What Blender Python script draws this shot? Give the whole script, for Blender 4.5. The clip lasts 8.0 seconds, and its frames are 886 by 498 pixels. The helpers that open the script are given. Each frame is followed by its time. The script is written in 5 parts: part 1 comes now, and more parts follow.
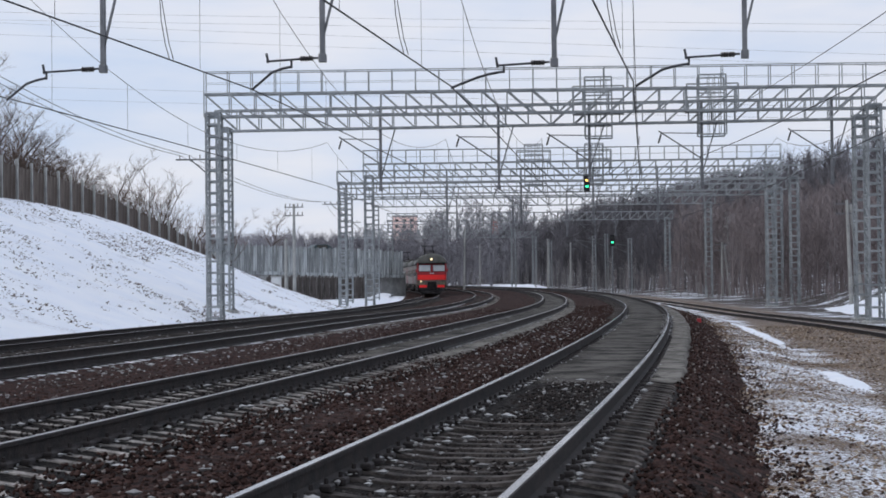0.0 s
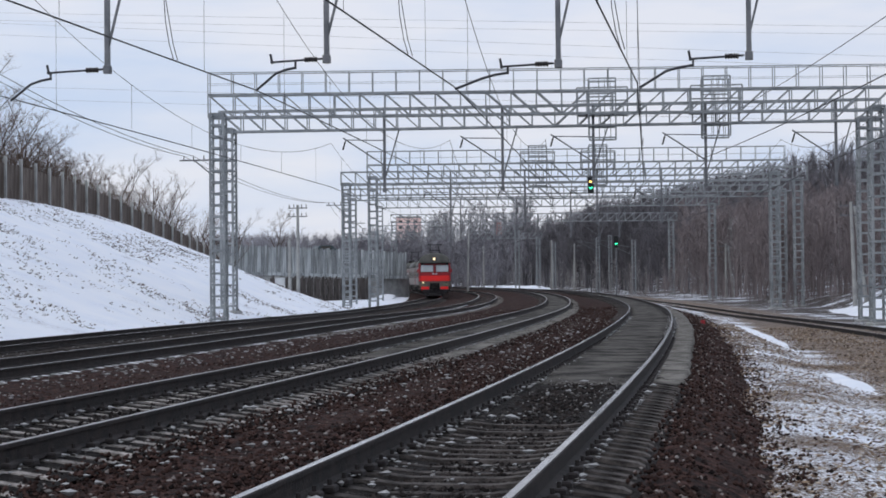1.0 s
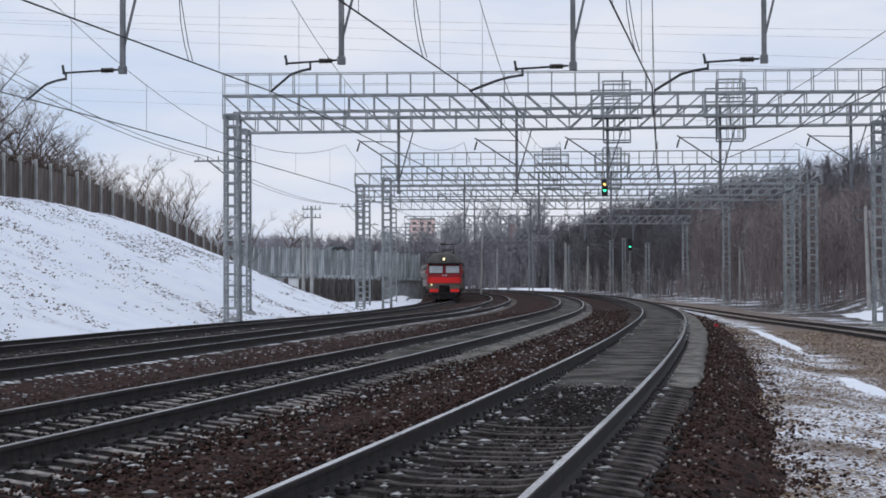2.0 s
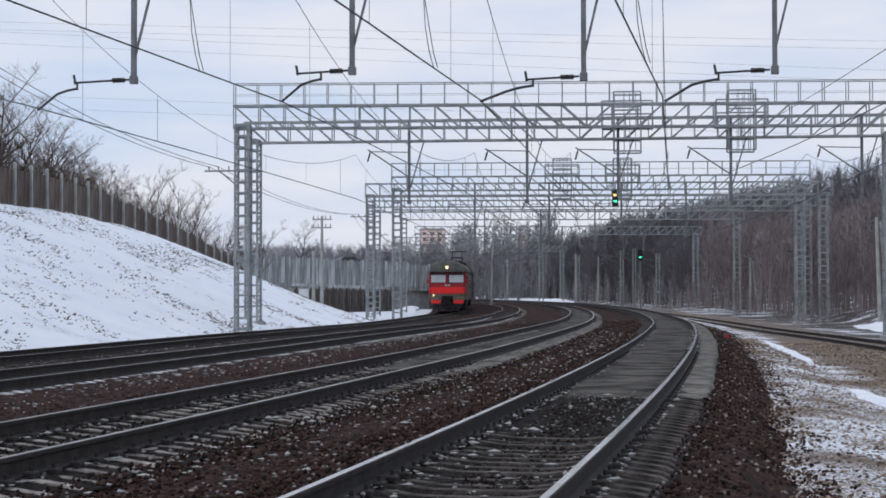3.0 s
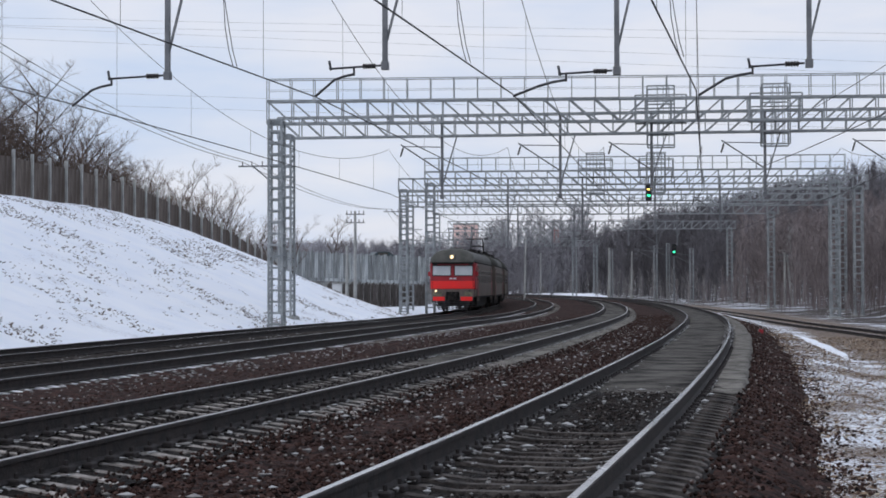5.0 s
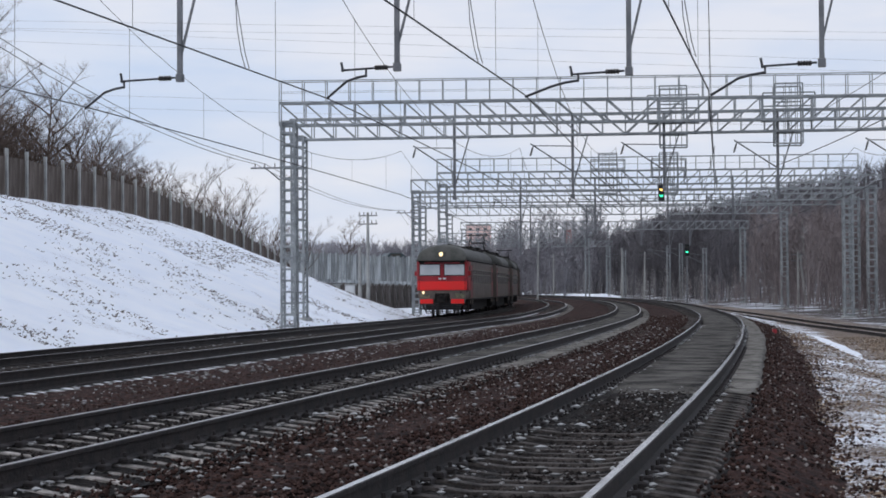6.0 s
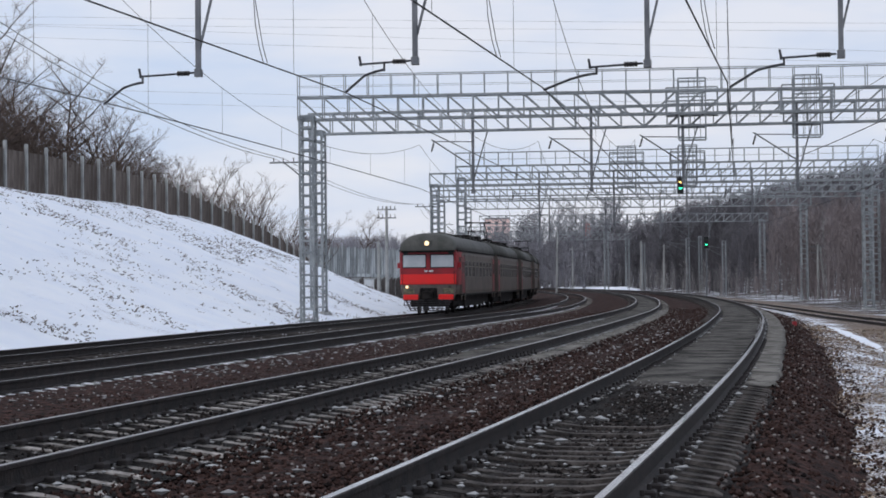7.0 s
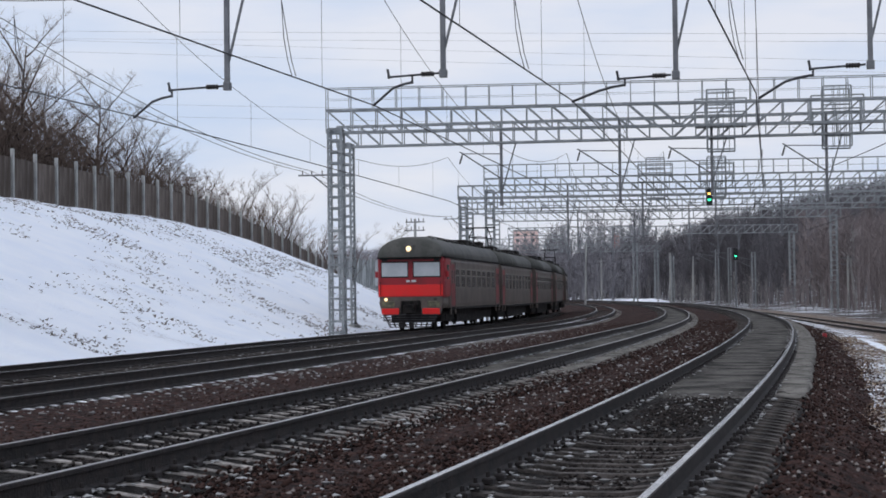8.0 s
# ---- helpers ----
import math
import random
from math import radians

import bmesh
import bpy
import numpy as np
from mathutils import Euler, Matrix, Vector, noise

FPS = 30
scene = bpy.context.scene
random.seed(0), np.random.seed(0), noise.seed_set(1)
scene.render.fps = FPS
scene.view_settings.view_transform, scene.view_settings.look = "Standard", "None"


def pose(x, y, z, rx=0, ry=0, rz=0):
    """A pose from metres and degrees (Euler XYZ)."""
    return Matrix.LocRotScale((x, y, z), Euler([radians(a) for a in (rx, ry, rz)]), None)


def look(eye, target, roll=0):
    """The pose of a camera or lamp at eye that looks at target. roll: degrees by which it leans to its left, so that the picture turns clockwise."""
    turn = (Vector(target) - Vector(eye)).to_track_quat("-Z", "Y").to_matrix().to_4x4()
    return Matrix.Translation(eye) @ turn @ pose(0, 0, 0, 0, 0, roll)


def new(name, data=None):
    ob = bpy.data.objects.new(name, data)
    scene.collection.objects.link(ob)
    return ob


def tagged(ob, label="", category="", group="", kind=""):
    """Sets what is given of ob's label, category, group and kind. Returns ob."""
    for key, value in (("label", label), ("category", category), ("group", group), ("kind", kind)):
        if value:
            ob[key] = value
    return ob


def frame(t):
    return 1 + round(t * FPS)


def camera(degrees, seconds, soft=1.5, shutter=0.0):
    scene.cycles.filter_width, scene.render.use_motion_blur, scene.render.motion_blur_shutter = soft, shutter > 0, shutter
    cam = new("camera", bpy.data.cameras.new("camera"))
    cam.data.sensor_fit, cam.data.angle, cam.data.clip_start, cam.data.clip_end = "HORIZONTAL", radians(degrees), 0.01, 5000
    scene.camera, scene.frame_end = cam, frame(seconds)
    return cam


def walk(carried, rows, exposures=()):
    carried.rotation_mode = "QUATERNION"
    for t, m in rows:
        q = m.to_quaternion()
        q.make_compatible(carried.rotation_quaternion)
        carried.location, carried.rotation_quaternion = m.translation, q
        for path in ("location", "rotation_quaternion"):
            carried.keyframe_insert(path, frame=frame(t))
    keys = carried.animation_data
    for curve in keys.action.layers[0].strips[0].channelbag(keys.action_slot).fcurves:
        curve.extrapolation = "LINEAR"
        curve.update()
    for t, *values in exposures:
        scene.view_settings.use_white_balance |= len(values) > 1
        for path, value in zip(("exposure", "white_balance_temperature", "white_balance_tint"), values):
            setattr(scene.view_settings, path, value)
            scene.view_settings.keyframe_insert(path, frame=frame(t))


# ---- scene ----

R0, CX, CY, EYE = 961.465, -946.988, 178.767, 1.272
A0 = math.atan2(-CY, -CX)


def dip(s):
    """The line falls slightly as it goes away."""
    k = min(max((s - 50) / 60, 0.0), 1.0)
    return -0.22 * k * k * (3 - 2 * k)


def T(s, o, z=0.0):
    """A point s metres along the line, o metres outwards from the nearest track's centre."""
    a = A0 + s / R0
    return Vector((CX + (R0 + o) * math.cos(a), CY + (R0 + o) * math.sin(a), z + dip(s)))


def heading(s):
    """Degrees about z by which +y turns to run along the line."""
    return math.degrees(A0 + s / R0)


def aim(pitch, roll, yaw):
    return pose(0, 0, EYE, 90 + pitch, 0, yaw) @ pose(0, 0, 0, 0, 0, -roll)


# ---- camera ----
cam = camera(29.29, 8.0, 1.7)
walk(cam, [(t, aim(p, r, y)) for t, p, r, y in (
    (0.0, 0.992, 0.630, 0.0), (0.5, 0.969, 0.653, -0.192), (1.0, 1.031, 0.539, 0.126), (2.5, 1.207, 0.114, 0.721),
    (3.0, 1.448, 0.076, 0.930), (3.5, 1.189, -0.003, 1.264), (4.0, 1.162, 0.013, 1.499), (4.5, 1.218, 0.082, 1.809),
    (6.0, 1.311, 0.340, 2.481), (6.5, 1.090, 0.535, 2.808), (7.0, 1.102, 0.582, 3.121), (7.5, 1.195, 0.568, 3.480),
    (8.0, 1.528, 0.706, 4.082))])

# ---- world and sun ----
world = bpy.data.worlds.new("overcast_sky")
scene.world = world
world.use_nodes = True
wn, wl = world.node_tree.nodes, world.node_tree.links
wn.clear()
w_out, w_bg = wn.new("ShaderNodeOutputWorld"), wn.new("ShaderNodeBackground")
w_sky = wn.new("ShaderNodeTexSky")
w_sky.sky_type, w_sky.sun_disc = "NISHITA", False
w_sky.sun_elevation, w_sky.sun_rotation = radians(14), radians(-75)
w_tc, w_map, w_noise, w_ramp, w_mix = (wn.new("ShaderNode" + k) for k in ("TexCoord", "Mapping", "TexNoise", "ValToRGB", "MixRGB"))
w_map.inputs["Scale"].default_value = (3.0, 3.0, 14.0)
w_noise.inputs["Scale"].default_value, w_noise.inputs["Detail"].default_value = 1.6, 6
w_ramp.color_ramp.elements[0].position, w_ramp.color_ramp.elements[0].color = 0.36, (6.05, 7.1, 9.2, 1)
w_ramp.color_ramp.elements[1].position, w_ramp.color_ramp.elements[1].color = 0.62, (8.15, 8.4, 9.4, 1)
w_mix.inputs["Fac"].default_value = 0.9
w_bg.inputs["Strength"].default_value = 0.1
wl.new(w_tc.outputs["Generated"], w_map.inputs["Vector"])
wl.new(w_map.outputs["Vector"], w_noise.inputs["Vector"])
wl.new(w_noise.outputs["Fac"], w_ramp.inputs["Fac"])
wl.new(w_sky.outputs["Color"], w_mix.inputs["Color1"])
wl.new(w_ramp.outputs["Color"], w_mix.inputs["Color2"])
wl.new(w_mix.outputs["Color"], w_bg.inputs["Color"])
wl.new(w_bg.outputs["Background"], w_out.inputs["Surface"])
sun = new("sun", bpy.data.lights.new("sun", "SUN"))
sun.data.energy, sun.data.angle, sun.data.color = 0.6, radians(25), (1.0, 0.95, 0.9)
sun.matrix_world = look((0, 0, 60), (40, 25, 0))
scene.view_settings.exposure = 0.0


# ---- materials ----
def material(name, colour, rough=0.8, metal=0.0, second=None, scale=3.0, detail=6.0, bump=0.0, bump_scale=None, spread=(0.4, 0.6), emit=0.0, stretch=(1, 1, 1), per_piece=0.0):
    """A two-tone noise material in metres, with fine relief."""
    m = bpy.data.materials.new(name)
    m.use_nodes = True
    n, l = m.node_tree.nodes, m.node_tree.links
    b = n["Principled BSDF"]
    b.inputs["Roughness"].default_value, b.inputs["Metallic"].default_value = rough, metal
    if rough > 0.86 and metal < 0.05:
        b.inputs["Specular IOR Level"].default_value = 0.15
    b.inputs["Base Color"].default_value = (*colour, 1)
    tc, mp = n.new("ShaderNodeTexCoord"), n.new("ShaderNodeMapping")
    mp.inputs["Scale"].default_value = stretch
    l.new(tc.outputs["Object"], mp.inputs["Vector"])
    last = None
    if second:
        big, fine = n.new("ShaderNodeTexNoise"), n.new("ShaderNodeTexNoise")
        big.inputs["Scale"].default_value, big.inputs["Detail"].default_value = scale, detail
        fine.inputs["Scale"].default_value, fine.inputs["Detail"].default_value = scale * 9, 3
        add, ramp = n.new("ShaderNodeMath"), n.new("ShaderNodeValToRGB")
        add.operation = "MULTIPLY_ADD"
        add.inputs[1].default_value = 0.35
        sub = n.new("ShaderNodeMath")
        sub.operation = "SUBTRACT"
        sub.inputs[1].default_value = 0.175
        l.new(mp.outputs["Vector"], big.inputs["Vector"])
        l.new(mp.outputs["Vector"], fine.inputs["Vector"])
        l.new(fine.outputs["Fac"], add.inputs[0])
        l.new(big.outputs["Fac"], add.inputs[2])
        l.new(add.outputs[0], sub.inputs[0])
        l.new(sub.outputs[0], ramp.inputs["Fac"])
        e = ramp.color_ramp.elements
        e[0].position, e[0].color = spread[0], (*colour, 1)
        e[1].position, e[1].color = spread[1], (*second, 1)
        last = ramp.outputs["Color"]
    if per_piece:
        info, hsv, rng = n.new("ShaderNodeObjectInfo"), n.new("ShaderNodeHueSaturation"), n.new("ShaderNodeMapRange")
        rng.inputs["To Min"].default_value, rng.inputs["To Max"].default_value = 1 - per_piece, 1 + per_piece
        l.new(info.outputs["Random"], rng.inputs["Value"])
        l.new(rng.outputs["Result"], hsv.inputs["Value"])
        if last:
            l.new(last, hsv.inputs["Color"])
        else:
            hsv.inputs["Color"].default_value = (*colour, 1)
        last = hsv.outputs["Color"]
    if last:
        l.new(last, b.inputs["Base Color"])
    if bump:
        bn, bt = n.new("ShaderNodeTexNoise"), n.new("ShaderNodeBump")
        bn.inputs["Scale"].default_value, bn.inputs["Detail"].default_value = bump_scale or scale * 6, 5
        bt.inputs["Strength"].default_value, bt.inputs["Distance"].default_value = bump, 0.05
        l.new(mp.outputs["Vector"], bn.inputs["Vector"])
        l.new(bn.outputs["Fac"], bt.inputs["Height"])
        l.new(bt.outputs["Normal"], b.inputs["Normal"])
    if emit:
        b.inputs["Emission Color"].default_value, b.inputs["Emission Strength"].default_value = (*colour, 1), emit
    return m


M_SNOW = material("snow", (0.88, 0.90, 0.94), 0.75, 0, (0.80, 0.84, 0.91), 0.9, 8, 0.5, 5.0)
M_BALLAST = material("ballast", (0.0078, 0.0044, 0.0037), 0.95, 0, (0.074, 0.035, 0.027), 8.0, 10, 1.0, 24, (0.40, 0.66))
M_OILY = material("oily_stones", (0.007, 0.0058, 0.0052), 0.88, 0, (0.040, 0.034, 0.031), 14.0, 9, 1.0, 34, (0.42, 0.70))
M_STONE = material("ballast_stone", (0.055, 0.042, 0.040), 0.95, 0, (0.15, 0.115, 0.105), 3.0, 4, 0.4)
def island_material(name, stops, rough=0.9):
    """Each loose piece of one mesh takes its own colour."""
    m = bpy.data.materials.new(name)
    m.use_nodes = True
    n, l = m.node_tree.nodes, m.node_tree.links
    geo, ramp = n.new("ShaderNodeNewGeometry"), n.new("ShaderNodeValToRGB")
    e = ramp.color_ramp.elements
    for i, (at, colour) in enumerate(stops):
        k = e[i] if i < 2 else e.new(at)
        k.position, k.color = at, (*colour, 1)
    l.new(geo.outputs["Random Per Island"], ramp.inputs["Fac"])
    l.new(ramp.outputs["Color"], n["Principled BSDF"].inputs["Base Color"])
    n["Principled BSDF"].inputs["Roughness"].default_value = rough
    n["Principled BSDF"].inputs["Specular IOR Level"].default_value = 0.15
    return m


M_DARKSTONES = island_material("oily_loose_stones", ((0.0, (0.004, 0.0032, 0.003)), (0.6, (0.026, 0.020, 0.018)), (0.93, (0.060, 0.050, 0.045)), (0.98, (0.24, 0.23, 0.22))))
M_STONES = island_material("loose_stones", ((0.0, (0.006, 0.0036, 0.003)), (0.55, (0.037, 0.0185, 0.0145)), (0.90, (0.080, 0.047, 0.039)), (0.955, (0.26, 0.235, 0.22))))
M_CHIPS = island_material("pale_chips", ((0.0, (0.16, 0.15, 0.14)), (0.7, (0.45, 0.45, 0.45))))
M_STRAW = island_material("dry_grass", ((0.0, (0.05, 0.035, 0.025)), (0.5, (0.26, 0.19, 0.13)), (0.9, (0.52, 0.42, 0.31))))
M_LITTER = island_material("litter", ((0.0, (0.03, 0.02, 0.016)), (0.45, (0.16, 0.105, 0.073)), (0.8, (0.36, 0.27, 0.185)), (0.95, (0.55, 0.47, 0.37))))
# dead grass colour, which also serves as painted shade of small snow dimples
M_TUFT_DIMPLE = island_material("dead_grass", ((0.0, (0.06, 0.045, 0.04)), (0.6, (0.16, 0.13, 0.11)), (0.95, (0.30, 0.27, 0.24))))
M_SAND = material("grey_sand", (0.026, 0.024, 0.022), 0.95, 0, (0.135, 0.125, 0.112), 1.3, 12, 1.0, 26, (0.36, 0.62))
M_PALESAND = material("pale_sand", (0.085, 0.079, 0.070), 0.95, 0, (0.25, 0.235, 0.21), 2.6, 10, 1.0, 26, (0.36, 0.62))
M_SLEEPER = material("sleeper_concrete", (0.033, 0.029, 0.027), 0.9, 0, (0.100, 0.088, 0.081), 4, 6, 0.4, per_piece=0.3)
M_DUSTY = material("dusty_sleeper_concrete", (0.15, 0.137, 0.125), 0.9, 0, (0.38, 0.35, 0.325), 4, 6, 0.4, per_piece=0.35)
M_FROST = material("frosted_sleeper", (0.30, 0.28, 0.27), 0.9, 0, (0.82, 0.82, 0.84), 3, 6, 0.4, spread=(0.34, 0.50), per_piece=0.35)
M_RAIL_TOP = material("rail_running_surface", (0.50, 0.49, 0.50), 0.15, 1.0, (0.36, 0.34, 0.33), 1.5, 6, stretch=(1, 1, 1))
M_RAIL_DULL = material("dull_running_surface", (0.34, 0.31, 0.30), 0.30, 0.9, (0.20, 0.175, 0.165), 1.5, 6)
M_RAIL = material("rusty_rail_steel", (0.010, 0.008, 0.0075), 0.8, 0.1, (0.026, 0.018, 0.016), 6, 5, 0.3)
M_CLIP = material("rail_fastening", (0.03, 0.025, 0.024), 0.8, 0.3)
M_GALV = material("galvanised_steel", (0.24, 0.258, 0.265), 0.6, 0.25, (0.36, 0.38, 0.385), 1.5, 5)
M_DARKSTEEL = material("dark_steel", (0.055, 0.058, 0.065), 0.6, 0.4)
M_POST = material("painted_post_steel", (0.155, 0.162, 0.172), 0.6, 0.3, (0.215, 0.22, 0.23), 2, 4)
M_WIRE = material("wire_copper_dark", (0.06, 0.06, 0.065), 0.6, 0.5)
M_HV = material("aluminium_wire", (0.22, 0.23, 0.25), 0.6, 0.4)
M_INSUL = material("insulator", (0.03, 0.026, 0.025), 0.35)
M_CONC = material("concrete", (0.30, 0.30, 0.29), 0.9, 0, (0.42, 0.42, 0.40), 1.2, 6, 0.3)
M_PANEL = material("fence_panel", (0.090, 0.073, 0.062), 0.9, 0, (0.155, 0.130, 0.115), 1.0, 6, 0.3, stretch=(3, 3, 0.5), per_piece=0.15)
M_BARRIER = material("barrier_sheet", (0.22, 0.235, 0.235), 0.7, 0, (0.42, 0.44, 0.44), 1.2, 5, 0.2, stretch=(3, 3, 0.3), spread=(0.42, 0.58), per_piece=0.35)
M_TIMBER = material("weathered_timber", (0.06, 0.052, 0.048), 0.95, 0, (0.13, 0.115, 0.105), 2, 5, 0.4, stretch=(4, 4, 0.5), per_piece=0.3)
M_BARK = material("bark", (0.050, 0.037, 0.030), 0.95, 0, (0.135, 0.104, 0.088), 3, 6, 0.3)
M_TWIG = material("bare_twigs", (0.095, 0.070, 0.060), 0.95, 0, (0.20, 0.15, 0.125), 0.6, 4)
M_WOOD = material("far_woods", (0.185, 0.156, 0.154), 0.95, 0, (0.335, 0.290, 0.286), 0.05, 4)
# next two: aerial haze put into the base colour, blue-grey instead of bark brown
M_HAZEWOOD = material("grey_far_woods", (0.165, 0.158, 0.172), 0.95, 0, (0.32, 0.31, 0.33), 0.05, 4)
M_HAZEMID = material("mid_woods", (0.110, 0.103, 0.110), 0.95, 0, (0.210, 0.200, 0.212), 0.05, 4)
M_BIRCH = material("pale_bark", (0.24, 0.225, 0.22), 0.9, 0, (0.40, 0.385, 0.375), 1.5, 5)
M_RED = material("red_paint", (0.37, 0.014, 0.022), 0.45, 0, (0.27, 0.016, 0.022), 0.8, 5)
M_DOOR = material("door_paint", (0.22, 0.018, 0.022), 0.5, 0, (0.14, 0.02, 0.022), 0.8, 5)
M_BRIGHT = material("signal_red_paint", (0.95, 0.016, 0.014), 0.5, 0, (0.88, 0.022, 0.018), 1.2, 5)
M_GREY = material("grey_paint", (0.092, 0.072, 0.060), 0.55, 0, (0.135, 0.108, 0.090), 1.0, 5)
M_ROOF = material("roof_paint", (0.055, 0.056, 0.048), 0.7, 0, (0.09, 0.088, 0.078), 1.0, 5)
M_UNDER = material("underframe", (0.012, 0.011, 0.011), 0.9, 0, (0.03, 0.027, 0.025), 4, 4)
M_GLASS = material("window_glass", (0.075, 0.068, 0.058), 0.2)
M_SIDEGLASS = material("dusty_side_window", (0.050, 0.044, 0.038), 0.2, 0, (0.030, 0.027, 0.024), 0.6, 4)
M_FRAME = material("window_frame_paint", (0.20, 0.18, 0.15), 0.6, 0, (0.13, 0.115, 0.095), 1.2, 5)
M_LAMPBOX = material("dusty_lamp_box", (0.20, 0.19, 0.12), 0.7, 0, (0.09, 0.085, 0.06), 6, 5)
M_PILOT = material("worn_pilot_slat", (0.07, 0.065, 0.07), 0.6, 0.2, (0.03, 0.028, 0.03), 3, 5)
# pale base colour stands in for the sky reflected in the windscreen
M_PANE = material("cab_window_blind", (0.52, 0.55, 0.56), 0.25, 0, (0.6, 0.62, 0.63), 1.0, 4)
M_LAMP = material("headlight_glow", (1.0, 0.74, 0.42), 0.4, emit=1.5)
M_GREEN = material("green_lens", (0.05, 1.0, 0.45), 0.3, emit=2.2)
M_YELLOW = material("yellow_lens", (1.0, 0.62, 0.15), 0.3, emit=2.6)
M_BLACK = material("signal_black", (0.012, 0.012, 0.013), 0.6)
M_WHITE = material("white_paint", (0.72, 0.73, 0.73), 0.6, 0, (0.6, 0.61, 0.6), 2, 5)
M_CAR = material("car_paint", (0.035, 0.06, 0.065), 0.3)
M_PINK = material("pink_mast", (0.40, 0.17, 0.15), 0.8)
# warm low sunlight is put into this wall's pink base colour
M_FACADE = material("sunlit_facade", (0.95, 0.70, 0.63), 0.8, 0, (0.88, 0.62, 0.55), 0.1, 4)


# ---- mesh tools ----
class Shape:
    """Collects vertices and faces of one mesh; each face has a material slot."""

    def __init__(self):
        self.v, self.f, self.m = [], [], []

    def add(self, verts, faces, slot=0):
        k = len(self.v)
        self.v += [tuple(p) for p in verts]
        self.f += [tuple(i + k for i in q) for q in faces]
        self.m += [slot] * len(faces)
        return self

    def box(self, x0, x1, y0, y1, z0, z1, slot=0, bevel=0.0):
        if bevel:
            b = bevel
            ring = [(x0 + b, y0), (x1 - b, y0), (x1, y0 + b), (x1, y1 - b), (x1 - b, y1), (x0 + b, y1), (x0, y1 - b), (x0, y0 + b)]
            top = [(x0 + b, y0 + b), (x1 - b, y0 + b), (x1 - b, y1 - b), (x0 + b, y1 - b)]
            v = [(x, y, z0) for x, y in ring] + [(x, y, z1 - b) for x, y in ring] + [(x, y, z1) for x, y in top]
            f = [tuple(range(7, -1, -1))] + [(i, (i + 1) % 8, 8 + (i + 1) % 8, 8 + i) for i in range(8)]
            f += [(16, 17, 18, 19), (8, 9, 17, 16), (10, 11, 18, 17), (12, 13, 19, 18), (14, 15, 16, 19), (9, 10, 17), (11, 12, 18), (13, 14, 19), (15, 8, 16)]
            return self.add(v, f, slot)
        v = [(x, y, z) for z in (z0, z1) for x, y in ((x0, y0), (x1, y0), (x1, y1), (x0, y1))]
        return self.add(v, [(3, 2, 1, 0), (4, 5, 6, 7), (0, 1, 5, 4), (1, 2, 6, 5), (2, 3, 7, 6), (3, 0, 4, 7)], slot)

    def bar(self, p, q, w, h=None, slot=0, sides=4, end=1.0):
        """A bar or tube from p to q; sides 4 gives a square section."""
        p, q = Vector(p), Vector(q)
        d = q - p
        if d.length < 1e-6:
            return self
        d.normalize()
        up = Vector((0, 0, 1)) if abs(d.z) < 0.95 else Vector((0, 1, 0))
        a = d.cross(up).normalized()
        b = a.cross(d)
        h = w if h is None else h
        v = []
        for c, k in ((p, 1.0), (q, end)):
            for i in range(sides):
                t = 2 * math.pi * (i + 0.5) / sides
                r = 0.7071 if sides == 4 else 0.5
                v.append(c + a * (math.cos(t) * w * r * k) + b * (math.sin(t) * h * r * k))
        f = [(i, (i + 1) % sides, sides + (i + 1) % sides, sides + i) for i in range(sides)]
        f += [tuple(range(sides - 1, -1, -1)), tuple(range(sides, 2 * sides))]
        return self.add(v, f, slot)

    def chain(self, pts, w, slot=0, sides=4):
        """One unbroken tube through the points."""
        rings = []
        for k, p in enumerate(pts):
            d = (Vector(pts[min(k + 1, len(pts) - 1)]) - Vector(pts[max(k - 1, 0)])).normalized()
            up = Vector((0, 0, 1)) if abs(d.z) < 0.95 else Vector((0, 1, 0))
            a = d.cross(up).normalized()
            b = a.cross(d)
            rings.append([Vector(p) + (a * math.cos(2 * math.pi * i / sides) + b * math.sin(2 * math.pi * i / sides)) * w / 2 for i in range(sides)])
        return self.loft(rings, slot)

    def loft(self, rings, slot=0, closed=True, caps=True):
        n = len(rings[0])
        v = [p for r in rings for p in r]
        f = []
        for k in range(len(rings) - 1):
            for i in range(n if closed else n - 1):
                j = (i + 1) % n
                f.append((k * n + i, k * n + j, (k + 1) * n + j, (k + 1) * n + i))
        if caps and closed:
            f += [tuple(range(n - 1, -1, -1)), tuple((len(rings) - 1) * n + i for i in range(n))]
        return self.add(v, f, slot)

    def disc(self, c, r, axis, depth, slot=0, n=16):
        d = Vector(axis).normalized()
        return self.bar(Vector(c) - d * depth / 2, Vector(c) + d * depth / 2, 2 * r, None, slot, n)

    def mesh(self, name, *mats, smooth=False):
        me = bpy.data.meshes.new(name)
        me.from_pydata(self.v, [], self.f)
        for m in mats:
            me.materials.append(m)
        if len(mats) > 1:
            me.polygons.foreach_set("material_index", self.m)
        if smooth:
            me.polygons.foreach_set("use_smooth", [True] * len(me.polygons))
        me.update()
        return me


def part(name, shape, mats, parent, label="", m=None, smooth=False):
    """Links a Shape, or a mesh that exists already, as one part under a thing or a part."""
    data = shape if isinstance(shape, bpy.types.Mesh) else shape.mesh(name, *(mats if isinstance(mats, (tuple, list)) else (mats,)), smooth=smooth)
    ob = new(name, data)
    ob.parent = parent
    if m is not None:
        ob.matrix_basis = m
    return tagged(ob, label) if label else ob


def thing(name, label, category, m=None, group="", kind=""):
    ob = new(name)
    if m is not None:
        ob.matrix_basis = m
    return tagged(ob, label, category, group, kind)


